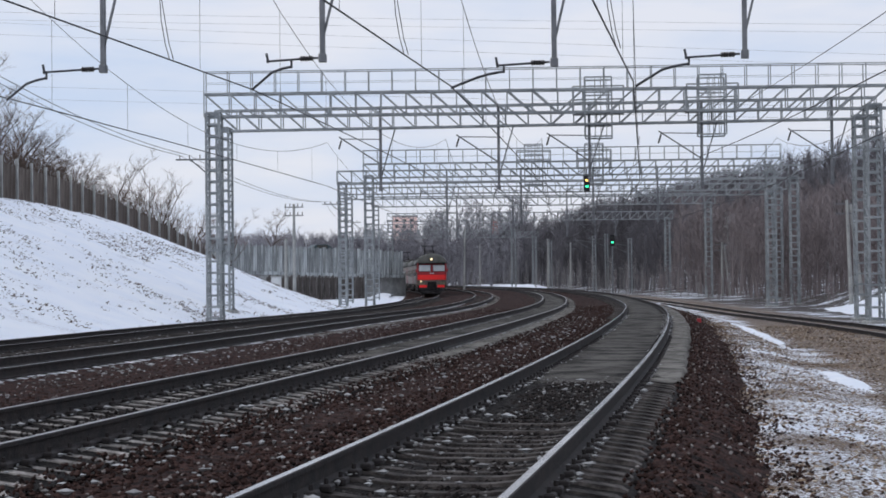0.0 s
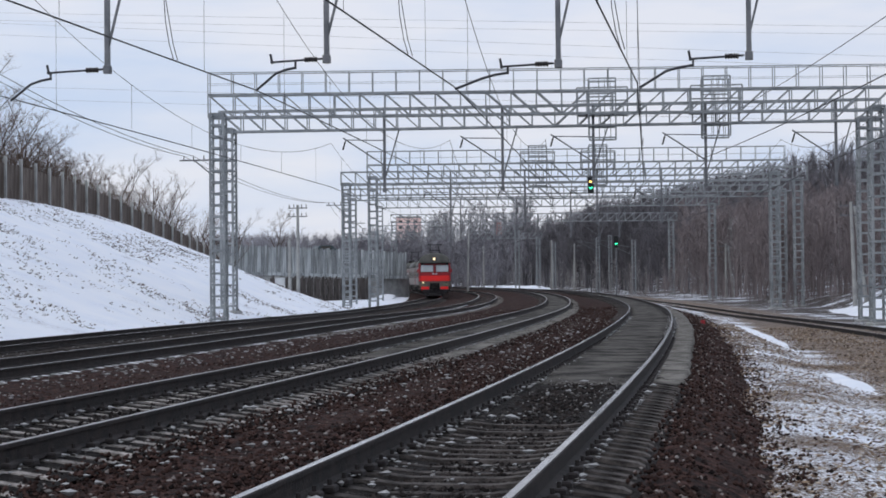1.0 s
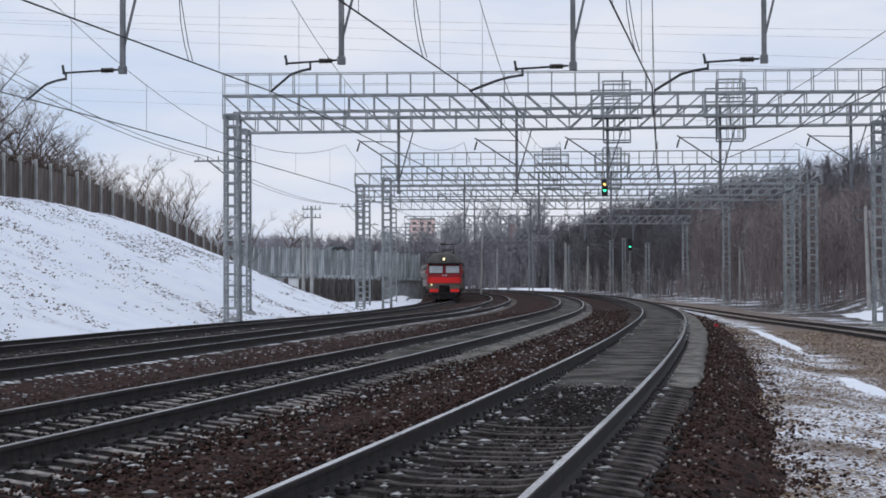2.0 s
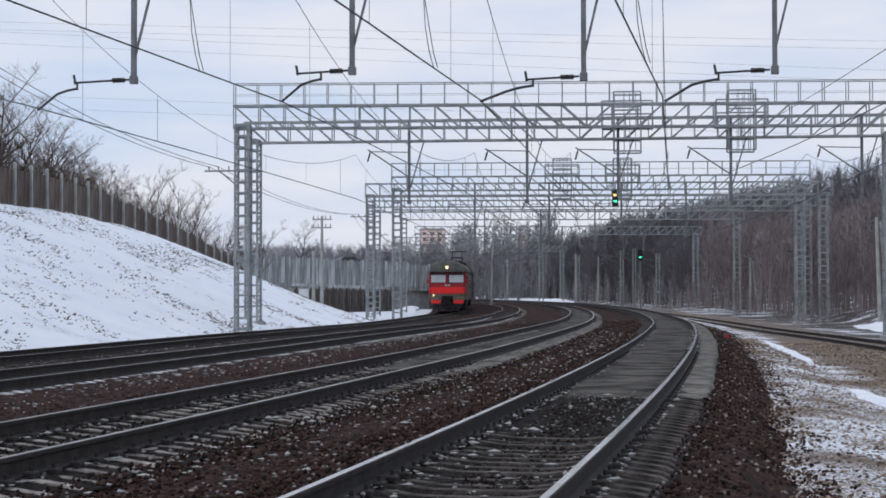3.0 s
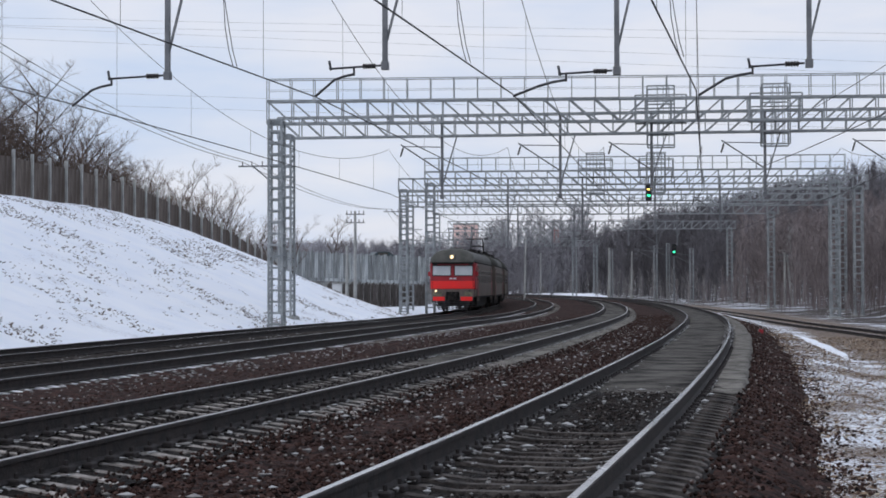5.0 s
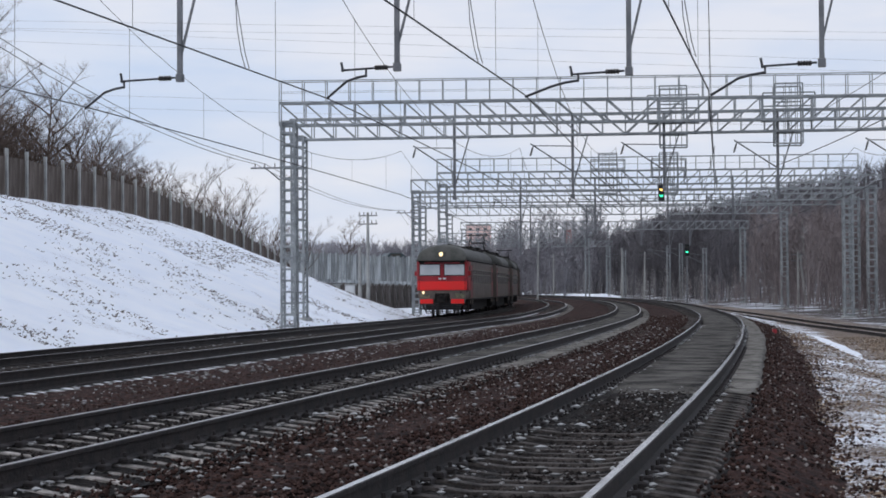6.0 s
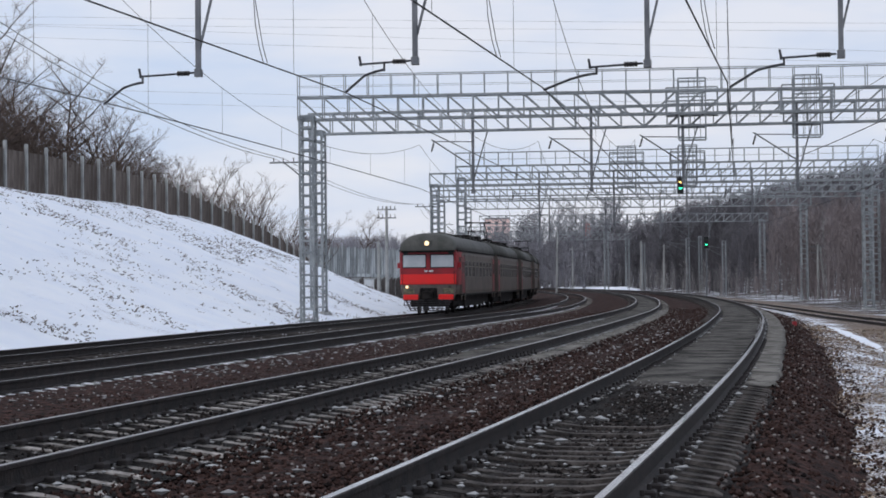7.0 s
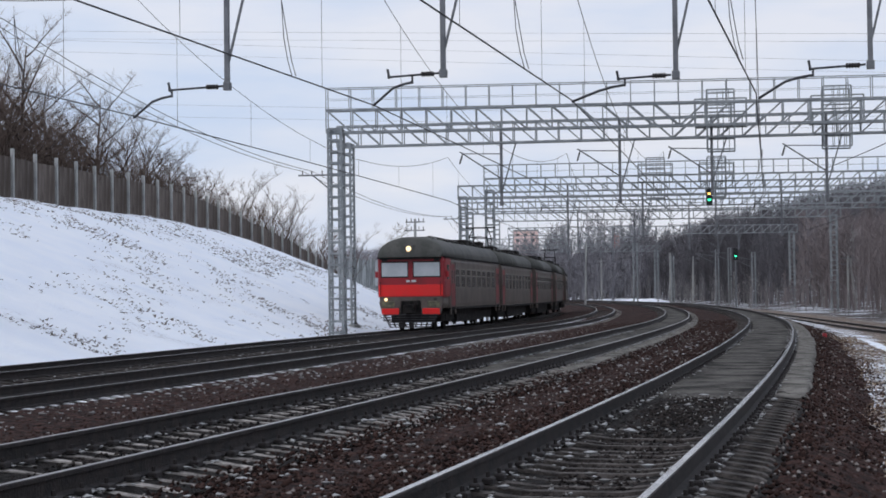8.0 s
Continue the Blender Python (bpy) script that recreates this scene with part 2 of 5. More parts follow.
def single(name, shape, mats, label, category, group="", kind="", m=None, smooth=False):
    data = shape if isinstance(shape, bpy.types.Mesh) else shape.mesh(name, *(mats if isinstance(mats, (tuple, list)) else (mats,)), smooth=smooth)
    ob = new(name, data)
    if m is not None:
        ob.matrix_basis = m
    return tagged(ob, label, category, group, kind)


def lerp(x, pts):
    return float(np.interp(x, [p[0] for p in pts], [p[1] for p in pts]))


def ease(x):
    x = min(max(x, 0.0), 1.0)
    return x * x * (3 - 2 * x)


# ---- the lie of the land ----
A1_Z, A2_O, A2_Z, B_O, B_Z = -0.30, -10.5, -0.12, -4.435, 0.0
D_Z = -0.65


def a1_off(s):
    return -16.65 + 0.9 * ease((s - 82) / 110)


def b_off(s):
    return B_O - 0.4 * ease((s - 50) / 60)


def d_off(s):
    return lerp(s, ((-40, 14.5), (0, 12.2), (40, 9.6), (63, 8.0), (95, 6.0), (125, 4.9), (150, 4.4), (200, 4.3), (900, 4.3)))


def bank_height(s):
    return lerp(s, ((-60, 7.0), (60, 7.2), (90, 7.2), (105, 7.2), (118, 6.9), (128, 6.2), (140, 5.0), (156, 3.5), (172, 1.9), (200, 1.0), (400, 0.5)))


def ground_z(s, o):
    return dip(s) + level_z(s, o)


def level_z(s, o):
    if o < -19.0:
        toe = 19.0 + 12.0 * ease((s - 116) / 42)
        u = min(max((-o - toe) / max(37.5 - toe, 6.0), 0.0), 1.0)
        k = 0.7 * u + 0.3 * ease(u)
        lump = 0.10 * noise.noise(Vector((s * 0.25, o * 0.25, 0))) + 0.07 * noise.noise(Vector((s * 0.9, o * 0.9, 4)))
        return -0.65 + bank_height(s) * k + lump * min(1.0, u * 6) - 1.5 * ease((-o - 40) / 12)
    if o < 1.7:
        return -0.75
    if o < 2.8:
        return -0.75 + 0.2 * ease((o - 1.6) / 0.5) + 0.02 * noise.noise(Vector((s * 0.9, o * 0.9, 3)))
    if o < 9:
        return -0.55 - 0.25 * ease((o - 2.8) / 1.5) + 0.03 * noise.noise(Vector((s * 0.8, o * 0.8, 3)))
    rise = ease((o - 14) / 5) * 1.4 * ease((110 - abs(s - 60)) / 60)
    return -0.86 + rise + (11.0 + 6.0 * ease((s - 180) / 150)) * ease((o - 12) / 90) * ease((s - 20) / 80) + 0.05 * noise.noise(Vector((s * 0.3, o * 0.3, 7)))


def along(x, y):
    dx, dy = x - CX, y - CY
    return (math.atan2(dy, dx) - A0) * R0, math.hypot(dx, dy) - R0


def grade(lo, hi, fine_lo, fine_hi, step, growth=1.18):
    """Grid lines, even inside the fine stretch and ever wider outside it."""
    mid = list(np.arange(fine_lo, fine_hi + 1e-6, step))
    d, a = step, [fine_hi]
    while a[-1] < hi:
        d *= growth
        a.append(a[-1] + d)
    d, b = step, [fine_lo]
    while b[-1] > lo:
        d *= growth
        b.append(b[-1] - d)
    return b[:0:-1] + mid + a[1:]


def build_ground():
    xs = grade(-2500, 2500, -34, 26, 0.5)
    ys = grade(-400, 3500, 2, 150, 0.8)
    sh = Shape()
    v = []
    for y in ys:
        for x in xs:
            s, o = along(x, y)
            near = abs(x) < 500 and -100 < y < 800
            v.append((x, y, ground_z(s, o) if near else ground_z(max(min(s, 900), -100), o if o < 0 else max(o, 40))))
    n = len(xs)
    f = [(j * n + i, j * n + i + 1, (j + 1) * n + i + 1, (j + 1) * n + i) for j in range(len(ys) - 1) for i in range(n - 1)]
    sh.add(v, f)
    single("ground", sh, M_GROUND, "snow-covered ground with dry grass and a high snowy bank", "ground", kind="structure", smooth=True)


def ground_material():
    m = bpy.data.materials.new("snowy_ground")
    m.use_nodes = True
    n, l = m.node_tree.nodes, m.node_tree.links
    b = n["Principled BSDF"]
    b.inputs["Roughness"].default_value = 0.8
    tc = n.new("ShaderNodeTexCoord")

    def tex(scale, detail, rough=0.5):
        t = n.new("ShaderNodeTexNoise")
        t.inputs["Scale"].default_value, t.inputs["Detail"].default_value, t.inputs["Roughness"].default_value = scale, detail, rough
        l.new(tc.outputs["Object"], t.inputs["Vector"])
        return t.outputs["Fac"]

    def ramp(fac, p0, c0, p1, c1):
        r = n.new("ShaderNodeValToRGB")
        e = r.color_ramp.elements
        e[0].position, e[0].color, e[1].position, e[1].color = p0, (*c0, 1), p1, (*c1, 1)
        l.new(fac, r.inputs["Fac"])
        return r.outputs["Color"]

    def mix(fac, a, c):
        x = n.new("ShaderNodeMixRGB")
        l.new(fac, x.inputs["Fac"])
        l.new(a, x.inputs["Color1"])
        l.new(c, x.inputs["Color2"])
        return x.outputs["Color"]

    snow = ramp(tex(0.6, 8), 0.35, (0.89, 0.92, 0.97), 0.7, (0.81, 0.86, 0.95))
    straw = ramp(tex(22, 8, 0.75), 0.38, (0.028, 0.02, 0.016), 0.62, (0.30, 0.22, 0.16))
    # the distance out from the line, for the strip of dry grass beside the track
    geo, sep = n.new("ShaderNodeNewGeometry"), n.new("ShaderNodeVectorMath")
    sep.operation = "DISTANCE"
    sep.inputs[1].default_value = (CX, CY, 0)
    flat = n.new("ShaderNodeVectorMath")
    flat.operation = "MULTIPLY"
    flat.inputs[1].default_value = (1, 1, 0)
    l.new(geo.outputs["Position"], flat.inputs[0])
    l.new(flat.outputs["Vector"], sep.inputs[0])

    def band(a0, b0, c0=0.0, c1=1.0):
        r = n.new("ShaderNodeMapRange")
        r.inputs["From Min"].default_value, r.inputs["From Max"].default_value = R0 + a0, R0 + b0
        r.inputs["To Min"].default_value, r.inputs["To Max"].default_value = c0, c1
        l.new(sep.outputs["Value"], r.inputs["Value"])
        return r.outputs["Result"]

    def calc(op, a, c):
        x = n.new("ShaderNodeMath")
        x.operation = op
        for i, w in enumerate((a, c)):
            if isinstance(w, float):
                x.inputs[i].default_value = w
            else:
                l.new(w, x.inputs[i])
        return x.outputs[0]

    # straw shows through on the strip by the track, thinly on the bank, fully towards the outer track and the woods
    strip = band(-8.0, -4.0)
    outer = band(4.3, 5.4)
    patch = calc("ADD", calc("MULTIPLY", tex(0.5, 3), 0.40), calc("MULTIPLY", tex(16.0, 8, 0.85), 0.85))
    bank = ramp(calc("ADD", calc("MULTIPLY", tex(0.30, 4), 0.5), calc("MULTIPLY", tex(5.5, 9, 0.85), 0.70)), 0.685, (0, 0, 0), 0.80, (0.9, 0.9, 0.9))
    bare = ramp(calc("SUBTRACT", patch, calc("MULTIPLY", outer, 0.13)), 0.605, (0, 0, 0), 0.65, (1, 1, 1))
    cover = calc("ADD", calc("MULTIPLY", calc("SUBTRACT", 1.0, bare), strip), calc("MULTIPLY", bank, calc("SUBTRACT", 1.0, strip)))
    clamp = calc("MINIMUM", cover, 1.0)
    litter = ramp(tex(6, 8, 0.7), 0.35, (0.018, 0.013, 0.011), 0.65, (0.075, 0.055, 0.045))
    patchy = ramp(calc("ADD", calc("MULTIPLY", tex(0.22, 5), 0.6), calc("MULTIPLY", tex(2.2, 8, 0.8), 0.5)), 0.56, (0, 0, 0), 0.62, (1, 1, 1))
    floor = mix(band(8.0, 10.5), straw, mix(patchy, litter, snow))
    l.new(mix(clamp, snow, floor), b.inputs["Base Color"])
    bt = n.new("ShaderNodeBump")
    bt.inputs["Strength"].default_value, bt.inputs["Distance"].default_value = 0.7, 0.16
    l.new(tex(2.6, 7, 0.72), bt.inputs["Height"])
    l.new(bt.outputs["Normal"], b.inputs["Normal"])
    return m


M_GROUND = ground_material()
build_ground()


def strip_mesh(name, s0, s1, step, profile, mats, label, category, slot_of=None):
    """A bed that follows the line: profile(s) gives its (offset, height) points, from inside to outside."""
    sh = Shape()
    ss = list(np.arange(s0, s1 + step, step))
    prof = [profile(s) for s in ss]
    n = len(prof[0])
    v = [T(s, o, z) for s, p in zip(ss, prof) for o, z in p]
    f = [(j * n + i, j * n + i + 1, (j + 1) * n + i + 1, (j + 1) * n + i) for j in range(len(ss) - 1) for i in range(n - 1)]
    sh.add(v, f)
    return single(name, sh, mats, label, category, kind="structure", smooth=True)


def fray(s, o):
    """How far the ballast shoulder strays outwards along the line."""
    f = 0.30 * noise.noise(Vector((s * 0.22, 3, 0))) + 0.16 * noise.noise(Vector((s * 0.9, 8, 0))) + 0.10 * noise.noise(Vector((s * 2.6, 5, 0)))
    return f * ease((o - 1.6) / 0.8)


def bed_profile(s):
    pts = [(-19.2, -0.85), (-18.6, -0.66), (-18.0, -0.59), (-14.6, -0.59), (-13.6, -0.48), (-12.2, -0.325), (-8.8, -0.325), (-7.4, -0.38), (-6.2, -0.24), (-5.85, -0.30), (-3.0, -0.30), (-2.7, -0.24), (-2.2, -0.25), (-1.7, -0.24), (-1.4, -0.30), (1.4, -0.30), (1.6, -0.25), (1.85, -0.33), (2.2, -0.5), (2.6, -0.7)]
    out = []
    for i, (o, z) in enumerate(pts):
        out.append((o, z))
        if i + 1 < len(pts):
            o2, z2 = pts[i + 1]
            k = max(1, int((o2 - o) / 0.35))
            out += [(o + (o2 - o) * j / k, z + (z2 - z) * j / k) for j in range(1, k)]
    return [(o + fray(s, o), z + 0.025 * noise.noise(Vector((s * 1.7, o * 1.7, 0)))) for o, z in out]


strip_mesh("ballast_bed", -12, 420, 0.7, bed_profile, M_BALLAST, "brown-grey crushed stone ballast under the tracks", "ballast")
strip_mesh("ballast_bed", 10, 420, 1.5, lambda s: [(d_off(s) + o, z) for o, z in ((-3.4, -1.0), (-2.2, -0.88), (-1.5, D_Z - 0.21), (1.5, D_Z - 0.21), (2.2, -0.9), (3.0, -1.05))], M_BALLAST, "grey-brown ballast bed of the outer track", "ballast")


# ---- tracks ----
def rail_profile():
    half = [(0.0, -0.18), (0.075, -0.18), (0.075, -0.168), (0.012, -0.145), (0.010, -0.045), (0.0365, -0.036), (0.0365, -0.008), (0.028, 0.0)]
    return half[1:] + [(-x, z) for x, z in half[:0:-1]]


def rail_shape(off, z, s0, s1, step=2.0):
    prof = rail_profile()
    sh = Shape()
    n = len(prof)
    ss = list(np.arange(s0, s1 + step, step))
    v = []
    for s in ss:
        o = off(s) if callable(off) else off
        v += [T(s, o + x, z + h) for x, h in prof]
    top = n // 2 - 1
    for j in range(len(ss) - 1):
        for i in range(n):
            k = (i + 1) % n
            sh.f.append((j * n + i, j * n + k, (j + 1) * n + k, (j + 1) * n + i))
            sh.m.append(1 if i in (top, top - 1, top + 1) and (prof[i][1] > -0.01 or prof[k][1] > -0.01) and i == top else 0)
    sh.v = [tuple(p) for p in v]
    return sh


def sleeper_mesh(mat, low=0.032, w=0.10):
    """A concrete sleeper, thickest at the rail seats; its top falls to the ends and by low to the middle."""
    sh = Shape()
    rings = []
    for x, top, k in ((-1.35, -0.075, 0.85), (-1.29, -0.046, 1.0), (-0.88, 0.012, 1.0), (-0.70, 0.010, 1.0), (-0.36, -low, 0.86), (0.36, -low, 0.86), (0.70, 0.010, 1.0), (0.88, 0.012, 1.0), (1.29, -0.046, 1.0), (1.35, -0.075, 0.85)):
        rings.append([(x, -w * k, -0.16), (x, w * k, -0.16), (x, w * k - 0.02, top), (x, -w * k + 0.02, top)])
    sh.loft(rings)
    return sh.mesh("sleeper", mat)


def clip_mesh():
    sh = Shape()
    for side in (-1, 1):
        sh.box(min(side * 0.085, side * 0.17), max(side * 0.085, side * 0.17), -0.07, 0.07, 0, 0.045, 0, 0.012)
        sh.bar((side * 0.12, 0, 0), (side * 0.12, 0, 0.085), 0.035, None, 0, 6)
    return sh.mesh("fastening", M_CLIP)


SLEEPER, PALE, FROSTED, CLIP = sleeper_mesh(M_SLEEPER), sleeper_mesh(M_DUSTY, 0.030, 0.085), sleeper_mesh(M_FROST, 0.030, 0.085), clip_mesh()


def build_track(off, z, s0, s1, near, label, kind=None, clips=0.0, pitch=0.5, top=M_RAIL_DULL):
    track = thing("railway_track", label, "railway track", group="tracks", kind="structure")
    o = off if callable(off) else (lambda s: off)
    for side in (-1, 1):
        part("rail", rail_shape(lambda s: o(s) + side * 0.797, z, s0, s1), (M_RAIL, top), track, "dark steel rail with a polished running surface")
    k = 0
    rest = Shape()
    rnd = random.Random(int(abs(z) * 100) + int(abs(o(50)) * 10))
    s = s0
    while s < min(s1, 170):
        m = Matrix.Translation(T(s, o(s), z - 0.2 + rnd.uniform(-0.012, 0.008))) @ pose(0, 0, 0, 0, 0, heading(s) + rnd.uniform(-0.8, 0.8))
        if near[0] <= s <= near[1] and k < 300:
            part("sleeper", kind or SLEEPER, None, track, m=m)
            k += 1
            if s < clips:
                for side in (-1, 1):
                    part("fastening", CLIP, None, track, m=m @ pose(side * 0.797, 0, 0.02))
        else:
            rest.box(-1.35, 1.35, -0.11, 0.11, -0.1, 0.0)
            rest.v[-8:] = [tuple(m @ Vector(p)) for p in rest.v[-8:]]
        s += pitch
    if rest.f:
        tagged(part("sleeper_rows", rest, M_SLEEPER, track), kind="stuff")
    return track


build_track(0.0, 0.0, -10, 420, (3, 60), "railway track on concrete sleepers with dark rails", clips=40, pitch=0.42, top=M_RAIL_TOP)
build_track(b_off, B_Z, -10, 420, (8, 90), "railway track with dusty concrete sleepers", PALE, clips=34, pitch=0.44)
build_track(A2_O, A2_Z, 0, 420, (20, 120), "railway track with snow-dusted sleeper ends", FROSTED, pitch=0.44)
build_track(a1_off, A1_Z, 0, 420, (30, 120), "railway track at the foot of the snowy bank")
build_track(d_off, D_Z, 10, 420, (30, 120), "outer railway track beside the woods")


def sand_strip(p0, p1, z0, s0, s1, label, shift=lambda s: 0.0, mat=M_PALESAND, ragged=0.05):
    """A spill of sand with an uneven surface, wavering edges and a thin start."""
    def prof(s):
        o0, o1 = p0 + shift(s), p1 + shift(s)
        k = ease((s - s0) / 3.5)
        w0 = ragged * (noise.noise(Vector((s * 0.7, p0, 0))) + 0.6 * noise.noise(Vector((s * 2.3, p0, 4))))
        w1 = ragged * (noise.noise(Vector((s * 0.8, p1, 7))) + 0.6 * noise.noise(Vector((s * 2.1, p1, 2))))
        row = [(o0 + w0, z0 - 0.09)]
        for u in (0.06, 0.25, 0.5, 0.75, 0.94):
            o = o0 + w0 + (o1 + w1 - o0 - w0) * u
            row.append((o, z0 - 0.055 * (1 - k) * (1.3 + 1.5 * noise.noise(Vector((s * 0.9, o * 2.5, 6)))) + 0.022 * noise.noise(Vector((s * 1.3, o * 2.0, 5))) + 0.010 * noise.noise(Vector((s * 4, o * 4, 5)))))
        return row + [(o1 + w1, z0 - 0.09)]
    strip_mesh("sand_cover", s0, s1, 0.35 if s1 < 120 else 0.5, prof, mat, label, "sand")


def fill_z(o):
    """The stones packed between sleepers lie a little under their tops."""
    return lerp(abs(o), ((0.0, -0.242), (0.36, -0.240), (0.70, -0.204), (0.88, -0.202), (1.29, -0.258), (1.45, -0.28)))


sand_strip(-1.55, -1.0, D_Z - 0.2, 30, 160, "pale sandy sleeper ends of the outer track", d_off)
strip_mesh("ballast_fill", 4, 44, 0.5, lambda s: [(b_off(s) + o, fill_z(o) + 0.012 * noise.noise(Vector((s * 3, o * 3, 0)))) for o in np.linspace(-1.42, 1.42, 19)], M_OILY, "oil-darkened stones between the sleepers", "ballast")
strip_mesh("ballast_fill", 4, 27, 0.5, lambda s: [(o, fill_z(o) - 0.012 + 0.05 * ease((s - 16.5) / 3.5) * max(0.0, 1 - (o / 0.78) ** 4) + 0.015 * noise.noise(Vector((s * 3, o * 3, 0)))) for o in np.linspace(-1.42, 1.42, 19)], M_OILY, "dark stones heaped between the rails", "ballast")
sand_strip(-0.72, 0.72, -0.150, 22, 200, "grey sand spilled between the rails over the sleepers", mat=M_SAND, ragged=0.02)
sand_strip(0.90, 1.38, -0.158, 24, 200, "pale grey sand strip along the sleeper ends")
sand_strip(-0.72, 0.72, -0.185, 30, 200, "grey sand spilled between the rails", b_off, M_SAND, 0.02)
sand_strip(0.95, 1.35, -0.2, 30, 200, "pale grey sand strip along the sleeper ends", b_off)
sand_strip(A2_O + 0.95, A2_O + 1.45, A2_Z - 0.2, 44, 200, "pale grey sand strip along the sleeper ends")


# ---- portal gantries ----
def lattice_leg(w, d, z0, z1, panels=None):
    """Four angle posts with lacing, as one welded column."""
    sh = Shape()
    for x in (-w / 2, w / 2):
        for y in (-d / 2, d / 2):
            sh.bar((x, y, z0), (x, y, z1), 0.10)
    n = panels or max(4, int((z1 - z0) / 0.5))
    for i in range(n + 1):
        z = z0 + (z1 - z0) * i / n
        for y in (-d / 2, d / 2):
            sh.bar((-w / 2, y, z), (w / 2, y, z), 0.11, 0.09)
        for x in (-w / 2, w / 2):
            sh.bar((x, -d / 2, z), (x, d / 2, z), 0.06)
            if i < n:
                up = (z1 - z0) / n
                sh.bar((x, -d / 2, z), (x, d / 2, z + up), 0.05)
    return sh


def truss(x0, x1, z0, z1, depth, bay):
    """A box truss with two faces, zig-zag diagonals and cross members."""
    sh = Shape()
    n = max(4, round((x1 - x0) / bay))
    step = (x1 - x0) / n
    for y in (-depth / 2, depth / 2):
        for z in (z0, z1):
            sh.bar((x0, y, z), (x1, y, z), 0.09)
        for i in range(n):
            a, b = x0 + i * step, x0 + (i + 1) * step
            sh.bar((a, y, z0), (a, y, z1), 0.05)
            if i < n / 2:
                sh.bar((a, y, z1), (b, y, z0), 0.06)
            else:
                sh.bar((a, y, z0), (b, y, z1), 0.06)
        sh.bar((x1, y, z0), (x1, y, z1), 0.05)
    for i in range(n + 1):
        a = x0 + i * step
        for z in (z0, z1):
            sh.bar((a, -depth / 2, z), (a, depth / 2, z), 0.05)
    return sh


def handrail(x0, x1, z, height, y):
    sh = Shape()
    for k in (0.5, 1.0):
        sh.bar((x0, y, z + height * k), (x1, y, z + height * k), 0.04 if k == 1 else 0.015)
    n = round((x1 - x0) / 1.05)
    for i in range(n + 1):
        x = x0 + (x1 - x0) * i / n
        sh.bar((x, y, z), (x, y, z + height), 0.04)
    return sh


def drop_post(x, z0, z1, stay):
    sh = Shape()
    sh.bar((x, 0, z0), (x, 0, z1 + 1.1), 0.13)
    sh.bar((x, 0, z0 + 0.5), (x + stay, 0, z1), 0.06)
    sh.box(x - 0.10, x + 0.10, -0.10, 0.10, z0 - 0.1, z0 + 0.12, 0, 0.02)
    return sh


CAGE_POST, CAGE_RAIL, CAGE_BAR = (Shape().bar((0, 0, 0), (0, 0, 1), 0.07).mesh("cage_post", M_GALV), Shape().bar((0, 0, 0), (1, 0, 0), 0.07).mesh("cage_rail", M_GALV), Shape().bar((0, 0, 0), (0, 0, 1), 0.03).mesh("cage_bar", M_GALV))


def service_cage(gantry, x, z):
    """A guarded ladder cage round a drop post, with a wider platform frame over the beam z."""
    z0, z1 = z - 0.66, z + 2.25
    floor = Shape().box(-1.25, 1.25, -0.7, 0.7, 0, 0.05, 0, 0.01)
    cage = part("service_cage", floor, M_GALV, gantry, "guarded steel work platform", pose(x, 0, z + 0.5))
    for y in (-0.72, 0.72):
        for dx in (-0.66, 0.66):
            part("cage_post", CAGE_POST, None, cage, m=pose(dx, y, z0 - z - 0.5) @ Matrix.Diagonal((1, 1, z1 - z0, 1)))
        for h in (z0, z0 + 0.62, z1 - 0.75, z1):
            part("cage_rail", CAGE_RAIL, None, cage, m=pose(-0.66, y, h - z - 0.5) @ Matrix.Diagonal((1.32, 1, 1, 1)))
        for dx in (-0.16, 0.12, 0.40):
            part("cage_bar", CAGE_BAR, None, cage, m=pose(dx, y, z0 - z - 0.5) @ Matrix.Diagonal((1, 1, z1 - z0, 1)))
        for dx in (-1.24, 1.24):
            part("cage_post", CAGE_POST, None, cage, m=pose(dx, y, 0.0) @ Matrix.Diagonal((1, 1, 1.3, 1)))
        for h in (0.65, 1.3):
            part("cage_rail", CAGE_RAIL, None, cage, m=pose(-1.24, y, h) @ Matrix.Diagonal((2.48, 1, 1, 1)))


def build_gantry(s, left, right, beam_z=8.95, depth=1.02, leg_w=0.6, rail=True, drops=(), cages=(), skew=0.0, depth_y=1.0, label=""):
    g = thing("portal_gantry", label or "galvanised steel lattice portal carrying overhead wires", "gantry", Matrix.Translation(T(s, 0, 0)) @ pose(0, 0, 0, 0, 0, heading(s) + skew), group="portal gantries")
    for o in (left, right):
        gz = level_z(s, o)
        leg = part("leg", lattice_leg(leg_w, leg_w + 0.25, gz - 0.3, beam_z + 0.15), M_GALV, g, m=pose(o, 0, 0))
        foot = Shape()
        foot.box(-leg_w / 2 - 0.2, leg_w / 2 + 0.2, -0.7, 0.7, gz - 0.6, gz + (0.12 if o > 0 else -0.02), 0, 0.04)
        part("footing", foot, M_CONC, leg, "concrete footing")
    part("beam", truss(left - 0.4, right + 0.75, beam_z, beam_z + depth, 0.6, 1.13), M_GALV, g)
    if rail:
        for y in (-0.3, 0.3):
            part("handrail", handrail(left - 0.4, right + 0.75, beam_z + depth, 1.0, y), M_GALV, g)
    for x, z, stay in drops:
        part("drop_post", drop_post(x, z, beam_z, stay), M_POST, g)
    for x in cages:
        service_cage(g, x, beam_z)
    return g


